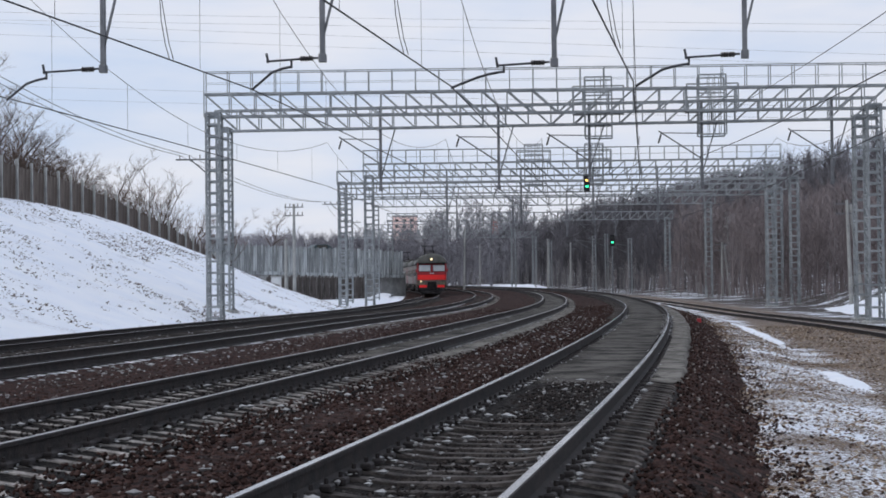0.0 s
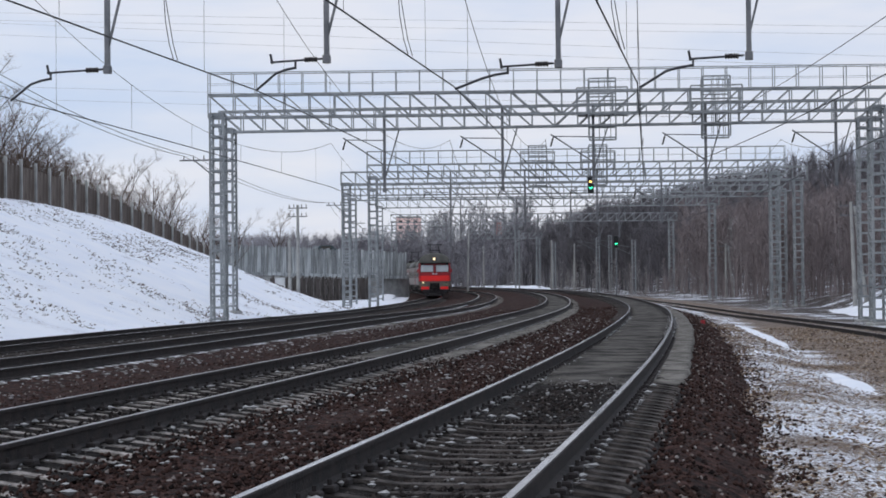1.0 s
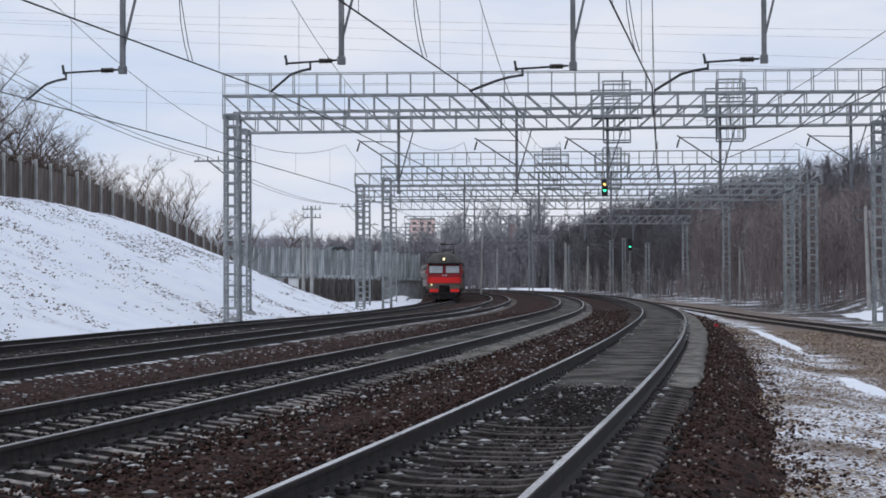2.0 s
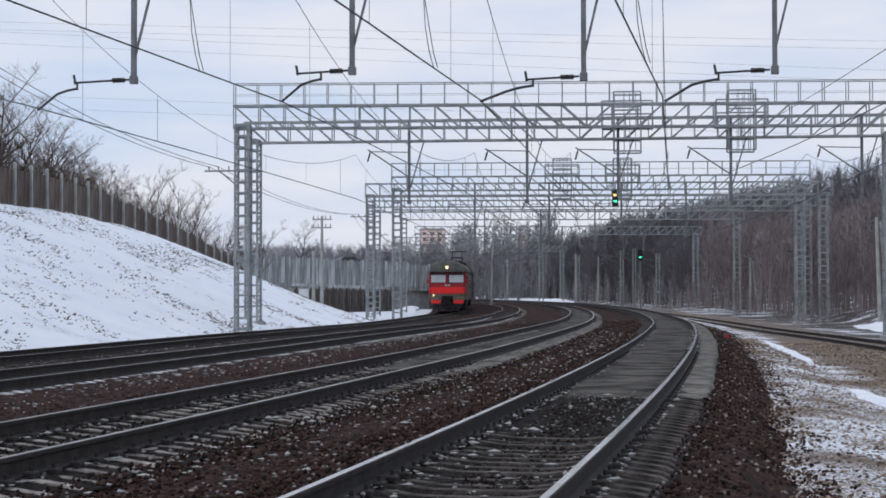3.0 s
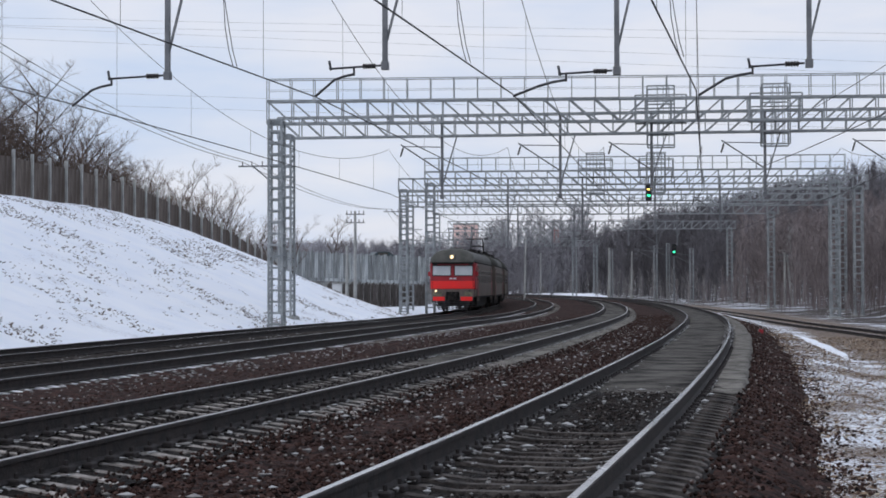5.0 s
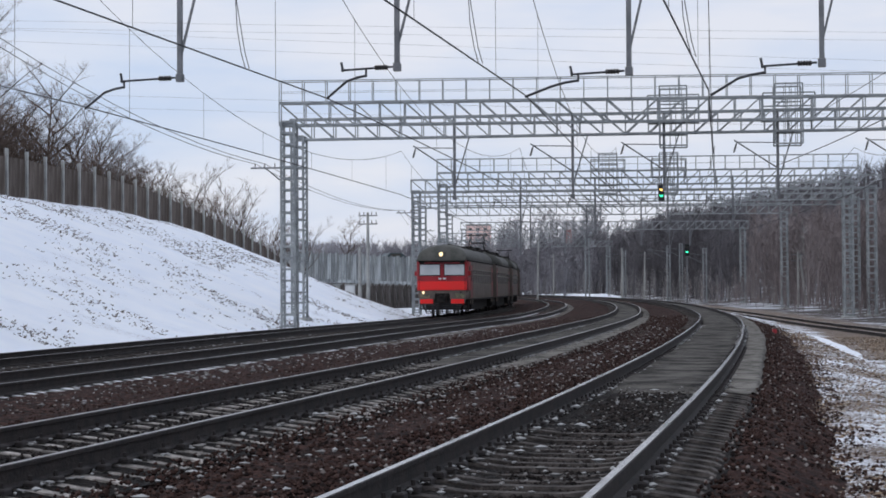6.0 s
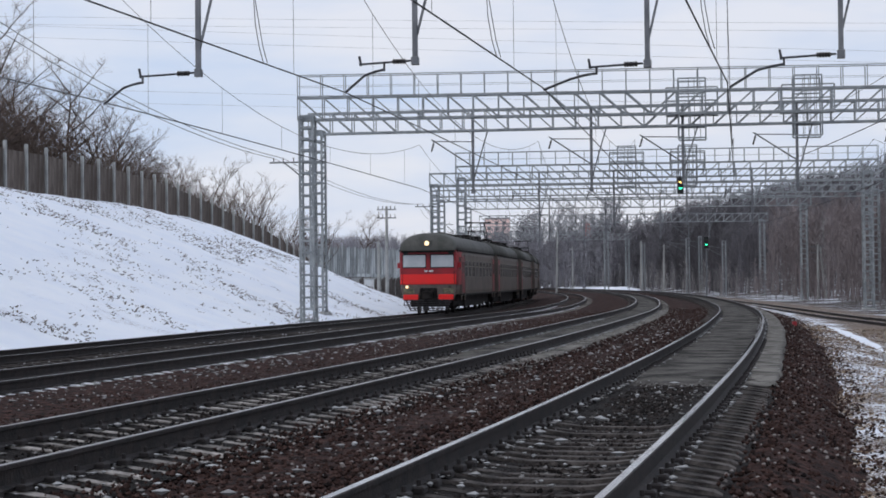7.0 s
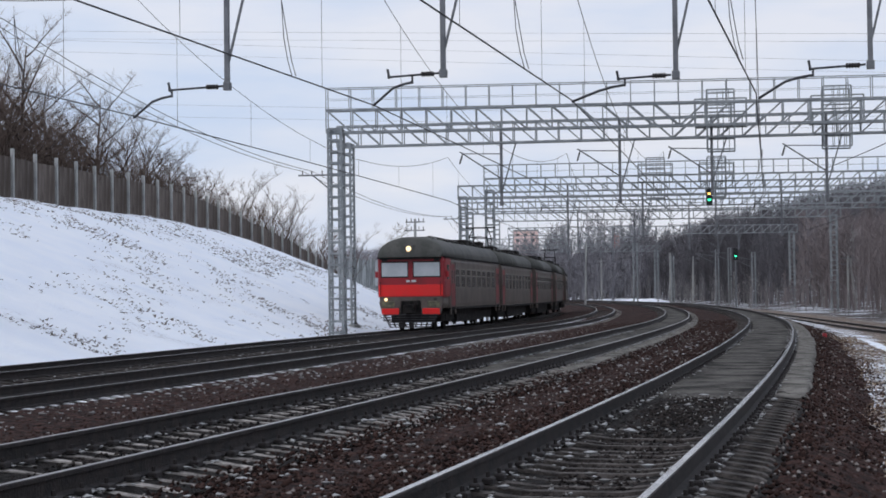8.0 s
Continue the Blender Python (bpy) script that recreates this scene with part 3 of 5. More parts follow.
# drop posts of the two nearest portals: offset, lower end; the near ones also carry (arm root, arm tip, tip height)
POSTS_NEAR = ((-14.42, 7.10, -16.05, -17.20, 6.32), (-8.29, 7.22, -9.15, -10.23, 6.44), (-2.06, 6.93, -3.40, -4.82, 6.33), (2.89, 7.0, 1.45, 0.05, 6.24), (10.4, 6.9, 9.0, 7.7, 6.25))
POSTS_NEXT = ((-12.88, 5.9), (-6.96, 5.9), (-2.46, 6.2), (3.04, 5.9), (9.33, 5.9))
FAR_DROPS = ((-13.0, 5.8, 0.7), (-7.2, 5.8, 0.7), (-1.6, 5.8, 0.7), (3.4, 5.8, 0.7))
build_gantry(44.5, -25.5, 14.5, beam_z=10.4, drops=[(q[0], q[1], 0.7) for q in POSTS_NEAR])
build_gantry(76.8, -19.35, 10.35, beam_z=8.8, skew=4.6)
build_gantry(84.0, -20.85, 10.68, rail=False, drops=[(o, z, 0.75) for o, z in POSTS_NEXT], cages=(-2.0, 3.55))
build_gantry(124.5, -18.35, 11.0, cages=(-6.2, -1.8))
build_gantry(132.5, -21.2, 13.9, rail=False, drops=FAR_DROPS)
build_gantry(149.0, -22.75, 15.3, rail=False)
build_gantry(153.0, -22.6, 15.2, rail=False, beam_z=8.7)
build_gantry(176, -21.4, 13, rail=False, drops=FAR_DROPS)
build_gantry(222, -20.4, 15.9, rail=False, drops=((-13.0, 5.8, 0.7), (-7.2, 5.8, 0.7), (-1.6, 5.8, 0.7), (6.4, 5.8, 0.7)))
build_gantry(267, -22, 0.6, rail=False)
build_gantry(314, -22, 12, rail=False)


def lattice_mast(s, o, height):
    """A free-standing lattice mast with one cantilever arm over the outer track."""
    g = level_z(s, o)
    mast = thing("catenary_mast", "grey lattice mast with a wire arm by the woods", "mast", Matrix.Translation(T(s, o, g)) @ pose(0, 0, 0, 0, 0, heading(s)), group="lattice masts")
    part("leg", lattice_leg(0.45, 0.45, -0.3, height), M_GALV, mast)
    arm = Shape()
    arm.bar((0, 0, height - 1.0), (-3.2, 0, height - 0.5), 0.08)
    arm.bar((0, 0, height - 2.2), (-3.2, 0, height - 0.6), 0.08)
    part("arm", arm, M_POST, mast)


for s, o, h in ((282, 18.4, 9.2), (262, 12.5, 8.6), (300, 12.2, 8.8), (238, 13.6, 7.6)):
    lattice_mast(s, o, h)


# ---- the train ----
def build_coach(cab, motor):
    coach = thing("train_car", "red and grey electric train cab car with a lit headlight" if cab else "grey electric train car with dark red doors", "train car", group="train cars")
    L = 9.8
    side = Shape()
    ring = [(-1.70, 1.05), (-1.74, 1.3), (-1.74, 3.3), (-1.68, 3.52), (1.68, 3.52), (1.74, 3.3), (1.74, 1.3), (1.70, 1.05)]
    front = L - (1.6 if cab else 0)
    side.loft([[(x, y, z) for x, z in ring] for y in (-L, front)])
    part("body", side, M_GREY, coach)
    skirt = Shape()
    skirt.box(-1.3, 1.3, -L + 0.6, L - 1.2, 0.42, 1.06, 0, 0.08)
    part("equipment_skirt", skirt, M_UNDER, coach)
    roof = Shape()
    arc = [(1.70 * math.copysign(abs(math.cos(a)) ** 0.9, math.cos(a)), 3.52 + 0.98 * math.sin(a) ** 0.8) for a in np.linspace(0, math.pi, 17)]
    ends = [(-L, 1.0, 1.0), (L - 0.9, 1.0, 1.0), (L - 0.3, 1.0, 0.98), (L + 0.05, 1.0, 0.88), (L + 0.22, 0.985, 0.62), (L + 0.34, 0.96, 0.24), (L + 0.36, 0.95, 0.06)] if cab else [(-L, 1.0, 1.0), (L, 1.0, 1.0)]
    roof.loft([[(x * k, y, 3.50 + (z - 3.50) * dz) for x, z in arc] for y, k, dz in ends])
    part("roof", roof, M_ROOF, coach, smooth=True)
    for sx in (-1, 1):
        gut = Shape()
        gut.box(min(sx * 1.66, sx * 1.78), max(sx * 1.66, sx * 1.78), -L, L - (0.1 if cab else 0), 3.46, 3.54, 0, 0.015)
        part("gutter", gut, M_UNDER, coach)
    if cab:
        nose = Shape()
        nring = [(-1.70, 1.62), (-1.74, 1.8), (-1.74, 3.3), (-1.68, 3.52), (1.68, 3.52), (1.74, 3.3), (1.74, 1.8), (1.70, 1.62)]
        nose.loft([[(x * k, y, z) for x, z in nring] for y, k in ((front, 1.0), (L - 0.25, 1.0), (L - 0.05, 0.985), (L + 0.03, 0.95))])
        part("cab_front", nose, M_RED, coach, "dark red painted cab front")
        low = Shape()
        lring = [(-1.60, 1.08), (-1.68, 1.3), (-1.68, 1.62), (1.68, 1.62), (1.68, 1.3), (1.60, 1.08)]
        low.loft([[(x * k, y, z) for x, z in lring] for y, k in ((front, 1.0), (L - 0.2, 1.0), (L + 0.02, 0.95))])
        part("lower_front", low, M_GREY, coach)
        bandsh = Shape()
        bandsh.box(-1.66, 1.66, L + 0.0, L + 0.055, 1.66, 2.20, 0, 0.01)
        part("bright_band", bandsh, M_BRIGHT, coach, "bright red warning band")
        for sx in (-1, 1):
            w = Shape()
            w.box(min(sx * 0.11, sx * 1.56), max(sx * 0.11, sx * 1.56), L - 0.02, L + 0.05, 2.54, 3.32, 0, 0.03)
            fr = part("windscreen_frame", w, M_BLACK, coach)
            g = Shape()
            g.box(min(sx * 0.16, sx * 1.51), max(sx * 0.16, sx * 1.51), L + 0.0, L + 0.06, 2.60, 3.26, 0, 0.02)
            part("pane", g, M_PANE, fr, "windscreen with a pale reflection painted in")
            cn = Shape()
            cn.box(min(sx * 1.2, sx * 1.5), max(sx * 1.2, sx * 1.5), L + 0.0, L + 0.06, 3.32, 3.46, 0, 0.02)
            part("roof_corner_lamp", cn, M_BLACK, coach)
            pl = Shape()
            pl.box(min(sx * 0.60, sx * 1.5), max(sx * 0.60, sx * 1.5), L - 0.1, L + 0.14, 0.80, 1.08, 0, 0.03)
            part("buffer_plate", pl, M_BRIGHT, coach, "bright red buffer plate")
            bl = Shape()
            bl.box(min(sx * 0.85, sx * 1.5), max(sx * 0.85, sx * 1.5), L, L + 0.1, 1.14, 1.42, 0, 0.04)
            bx = part("marker_lamp_box", bl, M_LAMPBOX, coach, "dusty olive lamp box")
            ln = Shape()
            ln.disc((sx * 1.28, L + 0.11, 1.5), 0.075, (0, 1, 0), 0.08)
            part("lens", ln, M_LAMP if sx > 0 else M_GLASS, bx)
            mirror = Shape()
            mirror.box(min(sx * 1.74, sx * 1.92), max(sx * 1.74, sx * 1.92), L - 0.35, L - 0.27, 2.55, 2.85, 0, 0.02)
            mirror.bar((sx * 1.70, L - 0.31, 2.7), (sx * 1.78, L - 0.31, 2.7), 0.04)
            part("mirror", mirror, M_RED, coach)
            grab = Shape()
            grab.bar((sx * 1.56, L + 0.10, 1.68), (sx * 1.56, L + 0.10, 2.35), 0.03, None, 0, 6)
            part("grab_rail", grab, M_UNDER, coach)
            cheek = Shape()
            cheek.add([(sx * 0.55, L + 0.04, 1.40), (sx * 1.66, L + 0.04, 1.40), (sx * 1.50, L + 0.10, 0.84), (sx * 0.55, L + 0.10, 0.84), (sx * 0.55, L - 0.4, 1.40), (sx * 1.66, L - 0.4, 1.40), (sx * 1.50, L - 0.4, 0.84), (sx * 0.55, L - 0.4, 0.84)], [(0, 1, 2, 3), (7, 6, 5, 4), (0, 4, 5, 1), (1, 5, 6, 2), (2, 6, 7, 3), (3, 7, 4, 0)] if sx < 0 else [(3, 2, 1, 0), (4, 5, 6, 7), (1, 5, 4, 0), (2, 6, 5, 1), (3, 7, 6, 2), (0, 4, 7, 3)])
            part("apron_cheek", cheek, M_GREY, coach)
            step = Shape()
            for z in (0.46, 0.72):
                step.box(min(sx * 1.42, sx * 1.66), max(sx * 1.42, sx * 1.66), L - 1.3, L - 0.9, z, z + 0.04)
            step.bar((sx * 1.62, L - 0.92, 0.46), (sx * 1.62, L - 0.92, 1.1), 0.04)
            part("footstep", step, M_UNDER, coach)
        brow = Shape()
        brow.box(-1.60, 1.60, L - 0.05, L + 0.30, 3.40, 3.50, 0, 0.03)
        part("brow", brow, M_UNDER, coach)
        seam = Shape()
        seam.box(-0.045, 0.045, L + 0.0, L + 0.052, 2.22, 3.40, 0, 0.01)
        part("centre_pillar", seam, M_RED, coach)
        badge = Shape()
        badge.box(-0.28, 0.24, L + 0.03, L + 0.05, 2.32, 2.42, 0, 0.01)
        part("badge", badge, M_WHITE, coach, "small pale emblem")
        hl = Shape()
        hl.box(-0.26, 0.26, L - 0.2, L + 0.36, 3.70, 4.10, 0, 0.06)
        hb = part("headlight", hl, M_ROOF, coach, "square headlight housing")
        gl = Shape()
        gl.disc((0.03, L + 0.36, 3.90), 0.13, (0, 1, 0), 0.05)
        part("lens", gl, M_LAMP, hb, "glowing warm headlight lens")
        pilot = Shape()
        pilot.box(-1.42, 1.42, L + 0.02, L + 0.12, 0.76, 0.86, 0, 0.02)
        pl = part("pilot", pilot, M_UNDER, coach, "slatted black pilot")
        for i in range(-4, 5):
            upright = Shape()
            upright.bar((i * 0.26, L + 0.16, 0.20), (i * 0.34, L + 0.08, 0.82), 0.05)
            part("upright", upright, M_UNDER, pl)
        for i in range(6):
            slat = Shape()
            z = 0.20 + i * 0.115
            slat.bar((-1.10 - 0.065 * i, L + 0.20, z), (1.10 + 0.065 * i, L + 0.20, z), 0.035, 0.05)
            part("slat", slat, M_PILOT, pl)
        cp = Shape()
        cp.box(-0.30, 0.30, L - 0.3, L + 0.55, 0.86, 1.28, 0, 0.06)
        cp.box(-0.5, 0.5, L - 0.1, L + 0.1, 0.80, 1.45, 0, 0.04)
        part("coupler", cp, M_UNDER, coach)
        for sx in (-1, 1):
            red = Shape()
            red.box(min(sx * 1.70, sx * 1.752), max(sx * 1.70, sx * 1.752), front - 0.25, L - 0.2, 1.62, 3.44)
            part("cab_side", red, M_RED, coach)
            cw = Shape()
            cw.box(min(sx * 1.73, sx * 1.765), max(sx * 1.73, sx * 1.765), L - 1.35, L - 0.65, 2.45, 3.15, 0, 0.02)
            part("cab_side_window", cw, M_GLASS, coach)
    # doors, windows, vents
    for sx in (-1, 1):
        for y in ((7.3 if cab else 8.9), -8.9):
            d = Shape()
            d.box(min(sx * 1.70, sx * 1.765), max(sx * 1.70, sx * 1.765), y - 0.62, y + 0.62, 1.15, 3.2, 0, 0.02)
            dr = part("door", d, M_DOOR, coach, "dark red sliding door")
            for e in (-0.72, 0.72):
                fr = Shape()
                fr.box(min(sx * 1.70, sx * 1.775), max(sx * 1.70, sx * 1.775), y + e - 0.05, y + e + 0.05, 0.75, 3.3, 0, 0.01)
                part("door_frame", fr, M_GREY, coach)
            for k in (-0.31, 0.31):
                g = Shape()
                g.box(min(sx * 1.74, sx * 1.775), max(sx * 1.74, sx * 1.775), y + k - 0.13, y + k + 0.13, 2.25, 2.9, 0, 0.02)
                part("pane", g, M_GLASS, dr)
        n = 8
        for i in range(n):
            y = -7.0 + i * (13.0 if cab else 14.0) / (n - 1)
            g = Shape()
            g.box(min(sx * 1.71, sx * 1.765), max(sx * 1.71, sx * 1.765), y - 0.66, y + 0.66, 2.02, 3.0, 0, 0.02)
            w = part("window", g, M_FRAME, coach, "pale-framed side window")
            for k in (-0.32, 0.32):
                for za, zb in ((2.08, 2.62), (2.68, 2.94)):
                    g = Shape()
                    g.box(min(sx * 1.74, sx * 1.772), max(sx * 1.74, sx * 1.772), y + k - 0.27, y + k + 0.27, za, zb, 0, 0.005)
                    part("pane", g, M_SIDEGLASS, w)
        rb = Shape()
        for z in (1.28, 1.42, 1.56, 1.70):
            rb.bar((sx * 1.745, -9.7, z), (sx * 1.745, 6.4 if cab else 9.7, z), 0.025)
        part("rib", rb, M_GREY, coach)
    for y in (-8.3, -4.6, -1.2, 2.2, 5.6):
        v = Shape()
        v.box(-0.5, 0.5, y - 0.5, y + 0.5, 4.2, 4.60, 0, 0.08)
        part("roof_vent", v, M_ROOF, coach)
    for y in (-6.7, 6.7):
        bg = Shape()
        for sx in (-1, 1):
            bg.box(min(sx * 0.95, sx * 1.12), max(sx * 0.95, sx * 1.12), y - 1.8, y + 1.8, 0.42, 0.75, 0, 0.05)
        bg.box(-1.0, 1.0, y - 0.25, y + 0.25, 0.45, 0.95)
        bogie = part("bogie", bg, M_UNDER, coach)
        for dy in (-1.3, 1.3):
            wh = Shape()
            for sx in (-0.797, 0.797):
                wh.disc((sx, y + dy, 0.475), 0.475, (1, 0, 0), 0.13, n=24)
            wh.bar((-0.8, y + dy, 0.475), (0.8, y + dy, 0.475), 0.17, sides=10)
            part("wheelset", wh, M_UNDER, bogie)
    eq = Shape()
    eq.box(-1.45, 1.45, -4.4, 4.4, 0.34, 1.08, 0, 0.05)
    eq.box(-1.2, 1.2, -9.5, 9.5, 0.9, 1.08)
    part("underframe_box", eq, M_UNDER, coach)
    gw = Shape()
    gw.box(-1.1, 1.1, -L - 0.28, -L, 1.1, 3.3, 0, 0.03)
    part("gangway", gw, M_UNDER, coach)
    for sx in (-1, 1):
        sill = Shape()
        sill.box(min(sx * 1.66, sx * 1.75), max(sx * 1.66, sx * 1.75), -L, front, 0.98, 1.10, 0, 0.02)
        part("sill", sill, M_UNDER, coach)
    if motor:
        pn = Shape()
        py, top = (6.6, 5.75) if motor == 1 else (0.0, 6.0)
        for sx in (-0.6, 0.6):
            for e in (-1, 1):
                pn.bar((sx, py + 0.45 * e, 4.62), (sx * 0.95, py + 1.15 * e, (4.62 + top) / 2), 0.06)
                pn.bar((sx * 0.95, py + 1.15 * e, (4.62 + top) / 2), (sx * 0.8, py + 0.12 * e, top), 0.045)
        for e in (-1, 1):
            pn.bar((-0.95, py + 0.15 * e, top + 0.05), (0.95, py + 0.15 * e, top + 0.05), 0.07)
            pn.bar((-0.6, py + 1.15 * e, (4.62 + top) / 2), (0.6, py + 1.15 * e, (4.62 + top) / 2), 0.045)
            pn.bar((-0.9 * e, py - 1.3, 4.58), (-0.9 * e, py + 1.3, 4.58), 0.1)
            pn.bar((-0.9, py + 0.45 * e, 4.6), (0.9, py + 0.45 * e, 4.6), 0.12)
            for y in (-1.1, 1.1):
                pn.bar((0.9 * e, py + y, 4.2), (0.9 * e, py + y, 4.58), 0.16, None, 0, 8)
        part("pantograph", pn, M_UNDER, coach, "raised black pantograph")
    busbar = Shape()
    busbar.bar((0.35, -L + 0.2, 4.72), (0.35, 3.0, 4.72), 0.06)
    bar = part("roof_busbar", busbar, M_UNDER, coach)
    for y in np.arange(-L + 0.6, 3.0, 1.5):
        post = Shape()
        post.bar((0.35, y, 4.36), (0.35, y, 4.72), 0.13, None, 0, 8)
        part("roof_insulator", post, M_INSUL, bar)
    for y, w, h in ((-8.6, 0.85, 4.74), (-6.2, 0.7, 4.66), (-3.4, 0.8, 4.70)):
        case = Shape()
        case.box(-w, w * 0.2, y - 0.7, y + 0.7, 4.2, h, 0, 0.06)
        part("roof_case", case, M_UNDER, coach)
    rb = Shape()
    rb.box(-0.14, 0.14, -0.3, 0.3, 4.0, 4.46, 0, 0.04)
    box_me = rb.mesh("roof_box", M_UNDER)
    for y in np.arange(-8, 6, 1.6):
        for x in (-0.87, 0.87):
            part("roof_box", box_me, None, coach, m=pose(x, y, 0))
    # the loading gauge of this stock is 3.24 m wide
    done = set()
    for ob in coach.children_recursive:
        if ob.data.name not in done and ob.name.split(".")[0] not in ("wheelset", "bogie"):
            done.add(ob.data.name)
            ob.data.transform(Matrix.Diagonal((0.93, 1, 1, 1)))
    return coach


# ---- overhead line ----
def build_cantilever(s, o, z, root, tip, tip_z):
    """The arm under a drop post: insulator, tube and the bent registration arm down to the contact wire."""
    c = thing("catenary_support", "dark steel registration arm with a ribbed insulator", "overhead line arm", Matrix.Translation(T(s, o, z)) @ pose(0, 0, 0, 0, 0, heading(s)), group="registration arms")
    a, b, d = root - o, tip - o, tip_z - z
    end = min(a - 0.1, -1.55)
    tube = Shape()
    tube.bar((-0.12, 0, 0), (end, 0, -0.06), 0.06, None, 0, 8)
    tube.bar((end + 0.05, 0, -0.10), (end, 0, 0.16), 0.07, None, 0, 8)
    tube.bar((a, 0, -0.03), (a, 0, -0.26), 0.06, None, 0, 8)
    part("tube", tube, M_DARKSTEEL, c)
    ins = Shape()
    ins.loft([[(-0.26 - i * 0.036, r * math.cos(a), -0.012 + r * math.sin(a)) for a in np.linspace(0, 2 * math.pi, 10, endpoint=False)] for i, r in enumerate((0.05, 0.08, 0.05, 0.08, 0.05, 0.08, 0.05, 0.08, 0.05, 0.08, 0.05))])
    part("insulator", ins, M_INSUL, c)
    arm = Shape()
    arm.chain([(a, 0, -0.22), (a * 0.75 + b * 0.25, 0, -0.27), (a * 0.5 + b * 0.5, 0, -0.36), (b, 0, d)], 0.07, 0, 8)
    part("registration_arm", arm, M_DARKSTEEL, c)
    return c


def build_bracket(s, o, z):
    """The upper bracket of a drop post: level strut, stay and the hanging insulator."""
    c = thing("catenary_support", "steel cantilever bracket with a strut and stay", "overhead line arm", Matrix.Translation(T(s, o, z)) @ pose(0, 0, 0, 0, 0, heading(s)), group="cantilever brackets")
    strut = Shape()
    strut.bar((0, 0, 0), (-1.9, 0, 0.05), 0.05, None, 0, 6)
    part("strut", strut, M_POST, c)
    stay = Shape()
    stay.bar((-2.1, 0, 0.15), (0, 0, -1.25), 0.07, None, 0, 6)
    part("stay", stay, M_POST, c)
    ins = Shape()
    ins.loft([[(-1.95 - 0.02 * i + r * math.cos(a), r * math.sin(a), 0.1 - i * 0.07) for a in np.linspace(0, 2 * math.pi, 8, endpoint=False)] for i, r in enumerate((0.02, 0.02, 0.03, 0.06, 0.03, 0.06, 0.03, 0.06, 0.02))])
    part("insulator", ins, M_INSUL, c)
    return c


for o, z, root, tip, tip_z in POSTS_NEAR:
    build_cantilever(44.5, o, z + 0.02, root, tip, tip_z)
for o, z in POSTS_NEXT:
    build_bracket(84.0, o, 8.4)
for g_s, posts in ((132.5, (-13.0, -7.2, -1.6, 3.4)), (176, (-13.0, -7.2, -1.6, 3.4)), (222, (-13.0, -7.2, -1.6, 6.4))):
    for o in posts:
        build_bracket(g_s, o, 8.3)

SUPPORTS = (-8.0, 44.5, 84.0, 132.5, 176.0, 222.0, 267.0, 314.0)


def build_line(track_o, z0, label):
    """Contact wire, sagging messenger and droppers of one track."""
    line = thing("overhead_line", label, "overhead wire", group="overhead lines")
    contact, messenger = Shape(), Shape()
    contact_pts, messenger_pts = [], []
    for a, b in zip(SUPPORTS, SUPPORTS[1:]):
        cp, mp = [], []
        for i in range(25):
            k = i / 24
            s = a + (b - a) * k
            o0, o1 = track_o(a), track_o(b)
            o = o0 + (o1 - o0) * k
            # the wires are straight between their supports
            p0, p1 = T(a, o0), T(b, o1)
            p = p0.lerp(p1, k)
            c0, c1 = (6.38 if a < 50 else 6.1), (6.38 if b < 50 else 6.1)
            p.z = z0 + c0 + (c1 - c0) * k + dip(s)
            cp.append(p)
            q = p.copy()
            h0, h1 = (9.8 if a < 50 else 8.3), (9.8 if b < 50 else 8.3)
            q.z = dip(s) + z0 + h0 + (h1 - h0) * k - 4 * k * (1 - k) * ((h0 + h1) / 2 - 6.95)
            mp.append(q)
        contact_pts += cp[:-1:4]
        messenger_pts += mp[:-1]
        for i in range(2, 24, 4):
            hang = Shape()
            hang.bar(cp[i], mp[i], 0.014, None, 0, 3)
            part("dropper", hang, M_WIRE, line)
    contact.chain(contact_pts, 0.038, 0, 5)
    messenger.chain(messenger_pts, 0.022, 0, 4)
    a, b = T(-8, track_o(-8)).lerp(T(44.5, track_o(44.5)), 0.875), Vector((0, 0, z0))
    for d in (0.0, 0.09):
        jumper = Shape()
        jumper.chain([a + b + Vector((d, 0, 6.38)), a + b + Vector((-0.10 + d, 0, 6.75)), a + b + Vector((-0.19 + d, 0, 7.3)), a + b + Vector((-0.24, 0, 8.2))], 0.022, 0, 5)
        part("jumper", jumper, M_WIRE, line)
    part("contact_wire", contact, M_WIRE, line)
    part("messenger_wire", messenger, M_WIRE, line)


build_line(lambda s: lerp(s, ((-8, -17.2), (44.5, -17.2), (84, -15.6), (132, -15.8), (314, -15.6))), 0.0, "sagging overhead wires above the track by the bank")
build_line(lambda s: lerp(s, ((-8, -11.3), (44.5, -10.23), (84, -9.6), (132, -10.2))), 0.05, "sagging overhead wires above a railway track")
build_line(lambda s: -4.82, 0.0, "sagging overhead wires above a railway track")
build_line(lambda s: 0.0, 0.0, "sagging overhead wires above the sand-covered track")
build_line(d_off, -0.2, "sagging overhead wires above the outer track")


